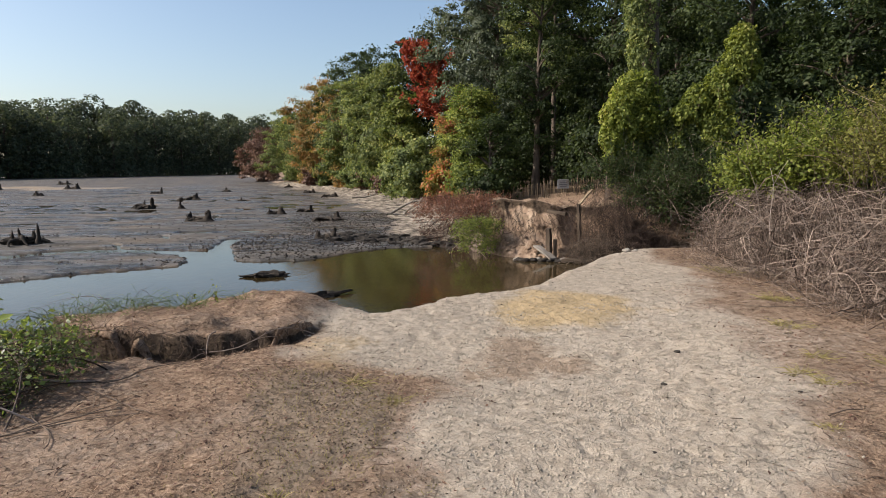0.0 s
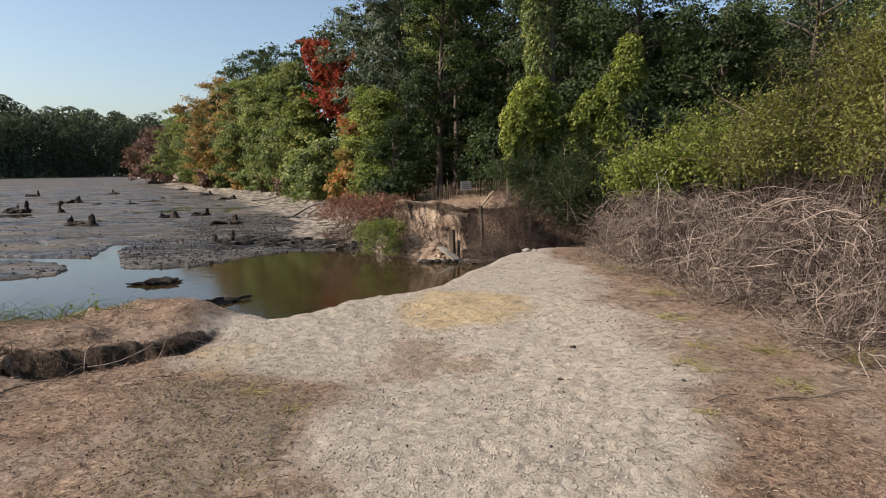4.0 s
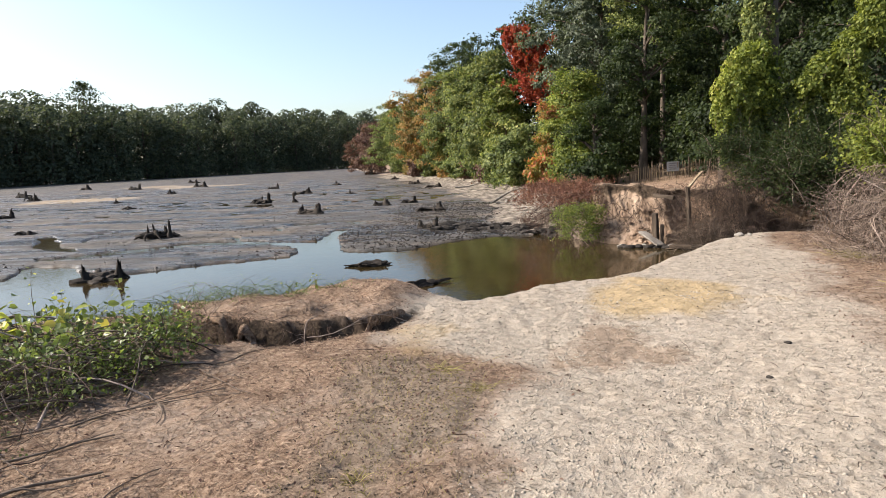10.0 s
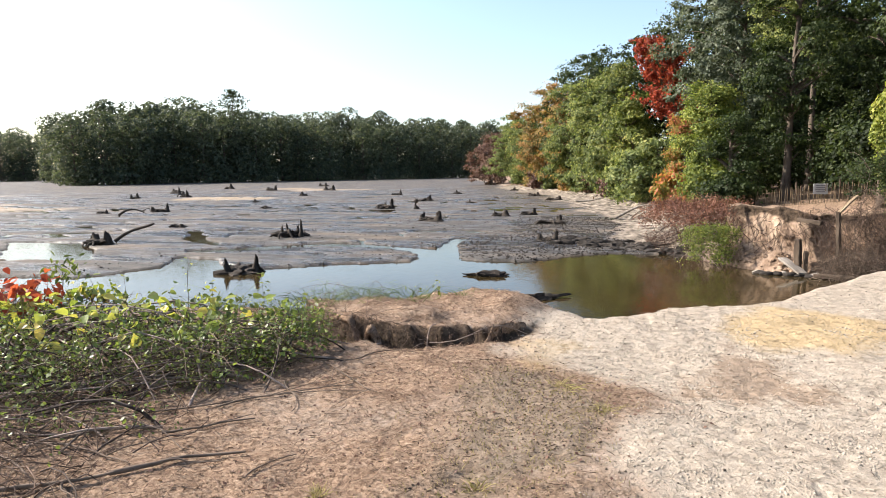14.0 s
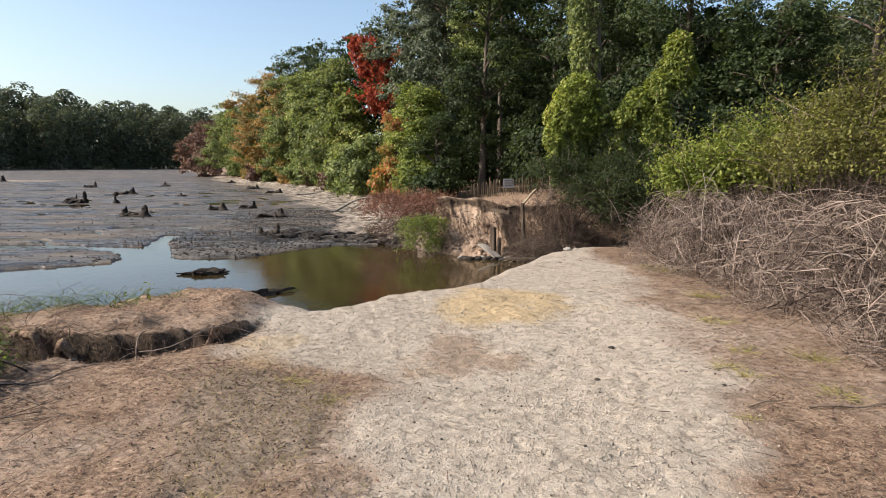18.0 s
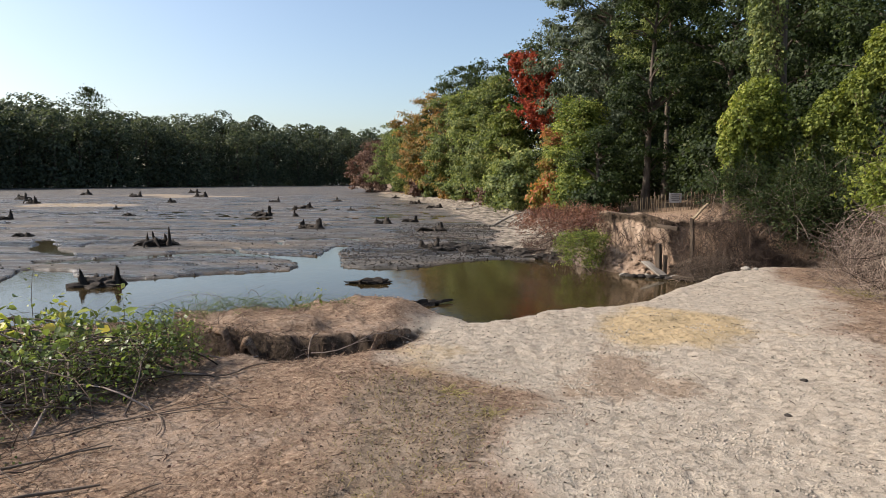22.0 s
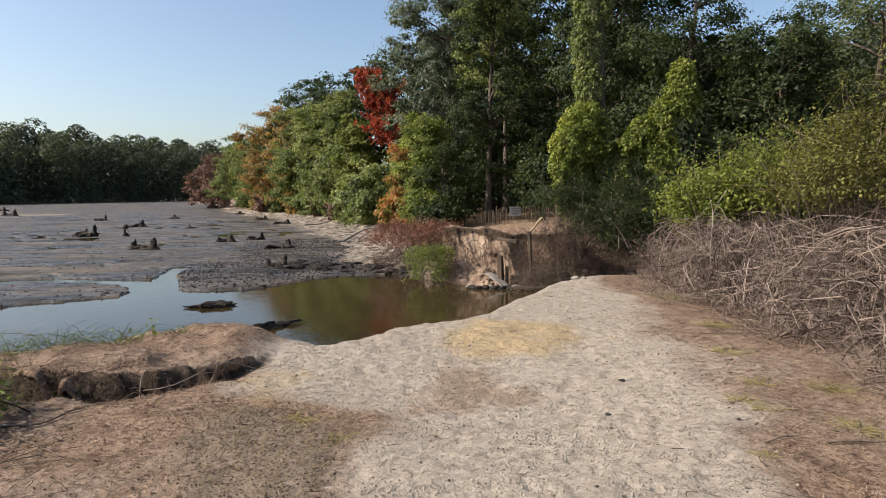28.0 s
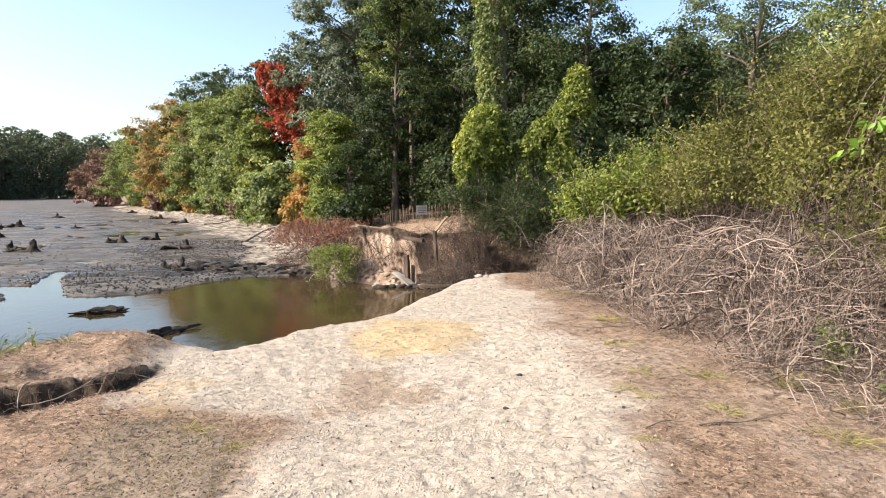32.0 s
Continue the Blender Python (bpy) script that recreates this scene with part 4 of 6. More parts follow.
MASS = [(-1.35, -0.5, k + 1.7, 0.34, 0.45, 0.7, 0.4), (-0.8, -0.4, k + 2.0, 0.5, 0.5, 0.8, 0.5), (0.1, -0.5, k + 2.3, 0.7, 0.7, 0.9, 0.8), (-0.5, -0.3, k + 1.1, 0.7, 0.5, 0.7, 0.5), (0.9, -0.5, k + 1.5, 0.7, 0.6, 0.8, 0.6),
        (2.0, -0.2, k + 1.2, 0.7, 0.6, 1.0, 0.5), (-0.55, -0.1, k + 5.0, 0.42, 0.45, 0.7, 0.6), (-0.6, 0.0, k + 6.2, 0.48, 0.45, 0.8, 0.7), (-0.45, 0.0, k + 7.6, 0.6, 0.5, 0.9, 0.8), (-0.3, 0.1, k + 9.4, 0.75, 0.6, 1.2, 0.8), (-0.2, 0.1, k + 11.4, 0.8, 0.8, 1.4, 0.8)]
BRIGHT = [(1.75, -1.6, k + 5.0, 0.34, 0.45, 0.45, 0.5), (1.75, -1.6, k + 4.4, 0.5, 0.5, 0.45, 0.7), (1.25, -1.5, k + 3.9, 0.42, 0.5, 0.4, 0.6), (0.7, -1.3, k + 3.55, 0.4, 0.5, 0.33, 0.5), (0.4, -1.2, k + 3.15, 0.36, 0.5, 0.3, 0.4), (1.2, -1.5, k + 2.9, 0.5, 0.5, 0.6, 0.6)]
for nm, lab, sd, blobs, mt in (("vine_mound", "mound of yellow-green vine leaves", 402, MOUND, SHRUB), ("vines", "curtain of green vine leaves", 401, MASS, GREEN), ("vine_crown", "sunlit bright green vine leaves", 403, BRIGHT, SHRUB)):
    v, f = vine_mass(sd, blobs, 0.095, 3300)
    part(nm, mesh_of(nm, v, f, mt), ob, lab, "stuff")
# loose runners that trail from the vines
r = np.random.default_rng(404)
n = 70
b = np.array(MOUND + MASS[:6] + BRIGHT)[:, :6]
q = r.integers(0, len(b), n)
s0 = b[q, :3] + unit(r.normal(size=(n, 3)) + [0, -0.6, 0]) * b[q, 3:6] * 0.95
e0 = s0 + np.stack([r.normal(0, 0.25, n), r.normal(-0.1, 0.2, n), -r.uniform(0.1, 0.9, n)], -1)
line = bent(s0, e0, 6, 0.15, r, 0.1)
part("runners", mesh_of("runners", *tubes(line, np.tile(np.linspace(0.008, 0.003, 6), (n, 1)), 3), TWIG), ob, "brown trailing vine stems", "stuff")
p = (line[:, :, None] + r.normal(size=(n, 6, 7, 3)) * 0.06).reshape(-1, 3)
part("runner_leaves", mesh_of("runner_leaves", *leaves(p, 0.1, r, 0.7, 0.3, 0.12, 0.6), VINE), ob, kind="stuff")

# ---- shrubs and brush ----
def canes(name, label, seed, area, height, n, group, mat=None, radius=(0.004, 0.010), steep=0.5, fine=1.0, low=0.3):
    """A heap of dead arching canes: loops from the ground, loose stems caught in them and fine brittle twigs."""
    r = np.random.default_rng(seed)
    x0, y0, hx, hy = area

    def top(x):
        return height * (low + (1 - low) * np.clip((x - (x0 - hx)) / (2 * hx * steep), 0, 1) ** 0.8)

    hubs = np.stack([x0 + r.uniform(-hx, hx, 22), y0 + r.uniform(-hy, hy, 22)], -1)
    pick = r.integers(0, 22, n)
    stray = r.uniform(0, 1, n) < 0.5
    sx = np.where(stray, x0 + r.uniform(-hx, hx, n), hubs[pick, 0] + r.normal(0, 0.14, n))
    sy = np.where(stray, y0 + r.uniform(-hy, hy, n), hubs[pick, 1] + r.normal(0, 0.14, n))
    gz = ground_zs(np.stack([sx, sy], -1))
    loose = r.uniform(0, 1, n) < 0.55
    start = np.stack([sx, sy, gz - 0.03 + np.where(loose, top(sx) * r.uniform(0.05, 0.95, n), 0)], -1)
    a = r.uniform(0, 2 * np.pi, n)
    ln = r.uniform(0.25, 1.0, n) ** 1.4 * 1.25
    drop = np.where(loose, r.normal(0, 0.2, n), top(sx) * r.uniform(0.3, 1.0, n))
    end = start + np.stack([np.cos(a) * ln * np.where(loose, 0.9, 0.45), np.sin(a) * ln * np.where(loose, 0.9, 0.45), drop], -1)
    end[:, 2] = np.clip(end[:, 2], gz + 0.02, gz + top(end[:, 0]) * r.uniform(0.85, 1.1, n))
    line = bent(start, end, 6, np.where(loose, r.uniform(-0.08, 0.2, n), r.uniform(0.0, 0.3, n)), r, 0.09)
    line[:, :, 0] = np.maximum(line[:, :, 0], x0 - hx - r.uniform(0, 0.3, (n, 1)))
    line[:, :, 1] = np.minimum(line[:, :, 1], y0 + hy + r.uniform(0, 0.3, (n, 1)))
    rad = (radius[0] + (radius[1] - radius[0]) * r.uniform(0, 1, (n, 1)) ** 3) * np.linspace(1, 0.5, 6)[None]
    ob = thing(name, label, "brush", group, at=(x0, y0, ground_z(x0, y0)))
    home = np.array(ob.location)
    v, f = tubes(line, rad, 3)
    part("cane_tangle", mesh_of("cane_tangle", v - home, f, mat or CANE), ob, kind="stuff")
    m_ = int(n * fine)
    if m_:
        q = line[r.integers(0, n, m_), r.integers(0, 6, m_)]
        d = unit(r.normal(size=(m_, 3)) + [0, 0, 0.1]) * r.uniform(0.08, 0.38, (m_, 1))
        v, f = tubes(bent(q, q + d, 4, 0.0, r, 0.1), np.tile(np.linspace(1, 0.4, 4) * radius[0] * 0.55, (m_, 1)), 3)
        part("twig_tangle", mesh_of("twig_tangle", v - home, f, TWIG if mat is None else mat), ob, kind="stuff")
    return ob


def shrub(name, label, seed, blobs, sprays, leaf, mat, group, per=11, length=0.42, up=0.5, cane_n=60, aspect=0.5):
    """A leafy shrub: stems up into rounded masses, leafy sprays all over them. blobs: x, y, z and radii, z above the ground."""
    r = np.random.default_rng(seed)
    x0, y0 = blobs[0][0], blobs[0][1]
    z0 = ground_z(x0, y0)
    ob = thing(name, label, "shrub", group, at=(x0, y0, z0))
    b = np.array(blobs)
    vol = b[:, 3] * b[:, 4] + b[:, 4] * b[:, 5]
    k = r.choice(len(b), sprays, p=vol / vol.sum())
    d = unit(r.normal(size=(sprays, 3)))
    d[:, 2] = np.where(d[:, 2] < -0.5, -d[:, 2], d[:, 2])
    q = 0.4 + 0.6 * r.uniform(0, 1, (sprays, 1)) ** 0.6
    q = q * (1 + 0.5 * value(d[:, 0] * 2.6 + b[k, 0], d[:, 1] * 2.6 + d[:, 2] * 3.3, seed))[:, None]
    base = b[k, :3] + d * q * b[k, 3:6] - [x0, y0, 0]
    out = unit(d + r.normal(size=(sprays, 3)) * 0.5 + [0, 0, up]) * (length * r.uniform(0.5, 1.4, sprays))[:, None]
    t = r.uniform(0, 1, (sprays, per, 1))
    pts = base[:, None] + out[:, None] * t + r.normal(size=(sprays, per, 3)) * 0.045
    pts[:, :, 2] -= (t[:, :, 0] ** 2) * length * 0.25
    shape = broad_leaves if leaf > 0.05 and aspect > 0.6 else leaves
    v, f = shape(pts.reshape(-1, 3), leaf, r, aspect, 0.35, 0.12, 0.35, 0.6 * d.repeat(per, 0))
    wands = sprays // 22 if length > 0.3 else 0
    wk = r.permutation(sprays)[:wands]
    wout = unit(d[wk] + r.normal(size=(wands, 3)) * 0.5 + [0, 0, 0.7]) * r.uniform(0.6, 1.1, (wands, 1))
    wline = bent(base[wk], base[wk] + wout, 7, 0.12, r, 0.08)
    if wands:
        wp = (wline[:, 1:, None] + r.normal(size=(wands, 6, 5, 3)) * 0.05).reshape(-1, 3)
        v2, f2 = leaves(wp, leaf, r, aspect, 0.35, 0.12, 0.35)
        v, f = np.concatenate([v, v2]), np.concatenate([f, f2 + len(v)])
    part("foliage", mesh_of("foliage", v, f, mat), ob, kind="stuff")
    pick = r.permutation(sprays)[:sprays // 3]
    tv, tf = tubes(bent(base[pick], base[pick] + out[pick] * 0.95, 4, 0.02, r, 0.05), np.tile(np.linspace(0.005, 0.0015, 4), (len(pick), 1)), 3)
    part("twig_mass", mesh_of("twig_mass", tv, tf, TWIG), ob, kind="stuff")
    if wands:
        tv, tf = tubes(wline, np.tile(np.linspace(0.005, 0.0015, 7), (wands, 1)), 4)
        part("wand_mass", mesh_of("wand_mass", tv, tf, CANE), ob, kind="stuff")
    foot = b[r.integers(0, len(b), cane_n), :2] - [x0, y0] + r.normal(0, 0.35, (cane_n, 2))
    s = np.concatenate([foot, np.full((cane_n, 1), -0.05)], 1)
    e = base[r.integers(0, sprays, cane_n)]
    tv, tf = tubes(bent(s, e, 7, 0.05, r, 0.06), r.uniform(0.006, 0.014, (cane_n, 1)) * np.linspace(1, 0.4, 7)[None], 5)
    part("stem_tangle", mesh_of("stem_tangle", tv, tf, CANE), ob, kind="stuff")
    return ob


S = "thicket along the path"
# stems in the darker twig colour paint the thicket's inner shade
canes("dead_bramble", "tangle of stems inside the thicket, coloured dark for shade", 505, (6.6, 10.2, 1.2, 2.4), 1.5, 1100, S, SHADE_TWIG, (0.004, 0.010))
canes("dead_bramble", "stems under the tall shrubs, coloured dark for shade", 506, (6.4, 5.6, 1.3, 2.8), 1.8, 1300, S, SHADE_TWIG, (0.004, 0.009))
canes("dead_bramble", "brown wall of dead leafless canes beside the path", 501, (5.6, 10.9, 0.85, 1.2), 1.25, 1700, S, radius=(0.0028, 0.0065), steep=0.16, low=0.4)
canes("dead_bramble", "heap of pale dead canes at the edge of the path", 502, (5.5, 8.7, 1.0, 1.5), 1.3, 1800, S, radius=(0.003, 0.0095), steep=0.24, low=0.22)
canes("dead_bramble", "matted dead stems sprawling over the litter", 503, (5.35, 6.3, 1.0, 1.3), 1.4, 1700, S, radius=(0.0025, 0.010), steep=0.42, low=0.14)
canes("dead_bramble", "grey dead canes with green sprouts among them", 504, (5.2, 4.2, 1.05, 1.3), 1.25, 1700, S, radius=(0.002, 0.007), steep=0.5, low=0.1)
canes("bramble_fringe", "low fringe of broken canes on the litter", 507, (4.55, 7.0, 0.4, 4.4), 0.22, 700, S, radius=(0.0016, 0.005), steep=0.5)
# upright stems that carry the shrubs
r = np.random.default_rng(509)
n = 620
st = np.stack([r.uniform(5.9, 7.2, n), r.uniform(3.2, 11.5, n), np.full(n, 0.1)], -1)
en = st + np.stack([r.normal(0.1, 0.25, n), r.normal(0, 0.3, n), r.uniform(1.0, 2.1, n)], -1)
v, f = tubes(bent(st, en, 6, 0.02, r, 0.04), r.uniform(0.003, 0.007, (n, 1)) * np.linspace(1, 0.5, 6)[None], 3)
tagged(new("upright_stems", mesh_of("upright_stems", v, f, BANK_TWIG)), "upright brown stems under the leafy shrubs", "brush", kind="stuff")
# pale thick stems that stand out of the heap
r = np.random.default_rng(508)
n = 150
sx = r.uniform(4.9, 6.0, n)
sy = r.uniform(4.6, 10.4, n)
st = np.stack([sx, sy, ground_zs(np.stack([sx, sy], -1)) + r.uniform(0.0, 0.7, n)], -1)
en = st + np.stack([r.normal(-0.15, 0.4, n), r.normal(0, 0.5, n), r.normal(0.25, 0.35, n)], -1)
en[:, 2] = np.maximum(en[:, 2], 0.03)
v, f = tubes(bent(st, en, 6, 0.03, r, 0.035), r.uniform(0.003, 0.007, (n, 1)) * np.linspace(1, 0.55, 6)[None], 5)
tagged(new("bleached_canes", mesh_of("bleached_canes", v, f, PALE_CANE)), "bleached grey canes caught in the dead brambles", "brush", kind="stuff")
shrub("leafy_shrub", "bright green leafy shrub above dead canes", 511, [(6.4, 11.9, 1.45, 0.9, 0.8, 0.5), (5.7, 11.3, 1.35, 0.6, 0.8, 0.3), (7.2, 11.4, 1.8, 1.0, 0.9, 0.6), (6.2, 10.6, 1.5, 0.6, 0.7, 0.35)], 1900, 0.075, SHRUB, S, 11, 0.36)
shrub("leafy_shrub", "yellow-green shrub with thin upright stems", 512, [(7.4, 9.6, 2.0, 1.0, 1.0, 0.8), (6.6, 9.5, 1.55, 0.6, 0.9, 0.45), (8.4, 8.9, 2.7, 1.0, 1.0, 0.9), (6.4, 8.5, 1.7, 0.5, 0.6, 0.4)], 2200, 0.06, OLIVE, S, up=0.9)
shrub("leafy_shrub", "tall olive and yellow shrub behind dead canes", 513, [(7.4, 7.1, 2.3, 1.0, 1.0, 1.0), (6.8, 6.8, 1.7, 0.6, 0.9, 0.45), (8.0, 6.6, 3.1, 0.9, 0.9, 0.8)], 2200, 0.06, OLIVE, S, up=0.9)
shrub("leafy_shrub", "tall shrub with drooping pale green leaves", 514, [(7.1, 4.9, 2.2, 0.9, 0.9, 1.1), (6.4, 4.7, 1.4, 0.45, 0.8, 0.5), (7.0, 3.4, 2.2, 1.0, 0.9, 1.2), (6.2, 3.7, 1.3, 0.4, 0.5, 0.4), (5.9, 4.6, 1.05, 0.3, 0.5, 0.25), (5.8, 5.6, 1.15, 0.2, 0.3, 0.2)], 2300, 0.054, OLIVE, S, up=0.6)
shrub("leafy_shrub", "shrub deep in the thicket, leaves darkened for shade", 515, [(9.2, 13.2, 1.3, 1.3, 1.2, 1.3), (10.4, 10.6, 2.0, 1.2, 1.6, 1.7), (10.0, 8.0, 2.3, 1.2, 1.4, 1.8)], 1300, 0.1, DARK_SHADE_GREEN, S)
B = "brush on the bank"
canes("red_brush", "reddish brown brush hanging over the water", 521, (0.9, 19.9, 0.8, 0.8), 0.8, 420, B, RED_TWIG, (0.003, 0.008))
canes("red_brush", "low reddish brush on top of the bank", 522, (0.6, 22.4, 1.3, 2.2), 0.8, 650, B, RED_TWIG, (0.004, 0.008))
shrub("red_bush", "low bush with withered red-brown leaves", 526, [(1.2, 19.6, 0.95, 0.7, 0.6, 0.35), (0.6, 20.3, 0.85, 0.7, 0.7, 0.45), (1.7, 20.8, 0.95, 0.7, 0.8, 0.4), (0.1, 22.0, 0.8, 0.9, 1.2, 0.5), (1.2, 22.8, 0.9, 0.9, 1.0, 0.45), (-0.3, 24.0, 0.6, 0.9, 1.0, 0.5)], 1500, 0.06, RUST_LEAF, B, 9, 0.28)
gb = ground_z(1.1, 18.75)
shrub("green_bush", "small yellow-green bush hanging over the water's edge", 523, [(1.1, 18.75, -0.25 - gb, 0.5, 0.45, 0.36), (0.62, 18.9, -0.35 - gb, 0.35, 0.4, 0.36), (1.5, 18.7, -0.25 - gb, 0.3, 0.3, 0.3), (0.95, 18.55, -0.72 - gb, 0.55, 0.35, 0.3), (1.4, 18.55, -0.75 - gb, 0.3, 0.3, 0.28)], 560, 0.058, VINE, B, 10, 0.2, 0.5, 10)
canes("dead_brush", "brown roots and dead vines slumped down the bank", 527, (4.1, 17.2, 0.75, 0.5), 0.75, 800, B, BANK_TWIG, (0.003, 0.009), steep=0.5)
canes("dead_brush", "brown roots and vines drooping over raw earth", 529, (3.75, 17.75, 0.4, 0.35), 0.6, 260, B, BANK_TWIG, (0.003, 0.007))
# these stems wear the darker twig colour in place of the channel's shade
canes("dead_brush", "tangle of dead stems beside the channel", 528, (5.3, 17.2, 0.8, 0.6), 0.9, 700, B, SHADE_TWIG, (0.003, 0.008))
# grey strands that hang from the edge of the bank
r = np.random.default_rng(530)
n = 300
st = np.stack([r.normal(4.7, 0.4, n), r.uniform(17.2, 18.0, n), r.uniform(0.3, 1.15, n)], -1)
en = st + np.stack([r.normal(0.1, 0.4, n), -np.abs(r.normal(0.2, 0.25, n)), -r.uniform(0.2, 1.3, n)], -1)
en[:, 2] = np.maximum(en[:, 2], -0.95)
v, f = tubes(bent(st, en, 6, 0.12, r, 0.14), r.uniform(0.002, 0.006, (n, 1)) * np.linspace(1, 0.5, 6)[None], 3)
tagged(new("hanging_stems", mesh_of("hanging_stems", v, f, TWIG)), "grey dead vine stems hanging over the eroded bank", "brush", kind="stuff")
# the brush over the channel has its shade put into the leaf colour
shrub("dark_brush", "leafy brush over the eroded bank, darkened for shade", 524, [(5.5, 18.3, 1.0, 0.6, 0.5, 0.5), (6.6, 17.9, 0.9, 0.8, 0.6, 0.8), (4.75, 18.2, 1.25, 0.35, 0.35, 0.25), (7.2, 17.2, 0.7, 0.8, 0.4, 0.7), (5.6, 17.3, 0.5, 0.6, 0.3, 0.6), (6.4, 17.0, 0.3, 0.7, 0.3, 0.6)], 1500, 0.068, DARK_SHADE_GREEN, B)
shrub("dark_brush", "brush beside the narrow channel, darkened for shade", 525, [(8.0, 17.6, 1.1, 1.0, 0.8, 1.3), (9.4, 18.0, 1.4, 1.0, 0.8, 1.6), (7.2, 18.4, 1.4, 0.8, 0.7, 1.2)], 900, 0.085, DARK_SHADE_GREEN, B)
P = "brambles by the pond"
canes("dry_bramble", "bare brown stems tangled in the brambles", 541, (-4.6, 3.8, 1.5, 0.9), 0.4, 560, P, TWIG, (0.0016, 0.0045), steep=0.2)
canes("dry_bramble", "thin bare stems beside the trench", 542, (-3.35, 5.0, 0.5, 0.7), 0.34, 260, P, TWIG, (0.0014, 0.004), steep=0.3)
canes("twig_heap", "low heap of dead twigs in front of the brambles", 543, (-3.75, 2.45, 0.85, 0.5), 0.09, 420, P, TWIG, (0.0016, 0.006), steep=0.2, low=0.6)
shrub("bramble_bush", "sparse low sprouts among dead twigs", 538, [(-4.1, 2.7, 0.04, 0.4, 0.25, 0.06), (-3.5, 2.6, 0.03, 0.4, 0.25, 0.05), (-3.2, 3.0, 0.03, 0.4, 0.25, 0.05)], 70, 0.03, SPROUT, P, 6, 0.1, 0.8, 20, 0.7)
shrub("bramble_bush", "bramble with broad yellowing leaves on the bank", 531, [(-4.3, 4.6, 0.26, 0.6, 0.5, 0.12), (-3.7, 4.6, 0.24, 0.4, 0.5, 0.12), (-5.2, 4.4, 0.28, 0.6, 0.5, 0.12)], 110, 0.062, NEAR_LEAF, P, 5, 0.2, 0.6, 60, 0.8)
shrub("bramble_bush", "fine-leaved weeds among the brambles", 534, [(-3.6, 4.3, 0.1, 0.5, 0.5, 0.12), (-3.2, 4.1, 0.07, 0.3, 0.4, 0.1), (-3.1, 4.8, 0.1, 0.25, 0.4, 0.12), (-3.5, 3.6, 0.06, 0.35, 0.3, 0.08), (-4.0, 3.2, 0.08, 0.4, 0.25, 0.1), (-4.6, 2.85, 0.1, 0.4, 0.25, 0.12)], 620, 0.026, BANK_GRASS, P, 10, 0.16, 0.9, 60, 0.35)
shrub("bramble_bush", "leafy bramble spreading over dry litter", 532, [(-3.6, 4.1, 0.2, 0.5, 0.5, 0.14), (-4.2, 3.8, 0.2, 0.5, 0.5, 0.16), (-3.2, 4.8, 0.2, 0.25, 0.4, 0.14), (-3.0, 4.5, 0.16, 0.22, 0.35, 0.14), (-3.2, 4.0, 0.12, 0.3, 0.3, 0.12)], 330, 0.038, SPROUT, P, 8, 0.16, 0.6, 60, 0.7)
shrub("bramble_bush", "dense bramble with small dark green leaves", 533, [(-4.8, 3.1, 0.2, 0.6, 0.4, 0.2), (-4.1, 3.2, 0.14, 0.4, 0.3, 0.14), (-5.4, 3.5, 0.2, 0.6, 0.6, 0.2), (-4.6, 2.8, 0.14, 0.4, 0.2, 0.12)], 360, 0.04, SPROUT, P, 7, 0.18, 0.6, 60, 0.7)
shrub("bramble_bush", "bramble with large yellow and orange leaves", 535, [(-4.1, 4.2, 0.3, 0.6, 0.5, 0.12), (-3.6, 4.8, 0.28, 0.3, 0.3, 0.1), (-4.8, 3.7, 0.34, 0.5, 0.6, 0.14)], 46, 0.085, YELLOW_LEAF, P, 3, 0.24, 0.9, 40, 0.85)
shrub("red_bramble", "bramble with red autumn leaves at the pond's edge", 536, [(-6.0, 4.3, 0.36, 0.45, 0.35, 0.12), (-6.6, 4.5, 0.36, 0.4, 0.35, 0.12)], 34, 0.09, RED, P, 4, 0.22, 0.7, 30, 0.85)
shrub("bramble_bush", "yellow-green bramble below the red leaves", 537, [(-5.8, 4.1, 0.25, 0.5, 0.4, 0.12), (-5.4, 4.6, 0.3, 0.4, 0.3, 0.14), (-6.4, 4.2, 0.25, 0.5, 0.4, 0.12)], 90, 0.08, YELLOW_LEAF, P, 4, 0.2, 0.7, 40, 0.8)
r = np.random.default_rng(559)
ob = thing("sapling", "slender sapling with a tuft of pale green leaves", "plant", P, at=(-5.85, 4.6, ground_z(-5.85, 4.6)))
line = bent([[0, 0, -0.03]], [[-0.02, 0.05, 0.62]], 9, 0.0, r, 0.04)
part("stem", mesh_of("stem", *tubes(line, np.linspace(0.008, 0.004, 9)[None], 6), TWIG, True), ob)
q = np.array([0, 0.05, 0.64]) + r.normal(size=(75, 3)) * [0.12, 0.09, 0.07]
part("foliage", mesh_of("foliage", *broad_leaves(q, 0.07, r, 0.42, 0.3, 0.1, 0.2), SPROUT), ob, kind="stuff")
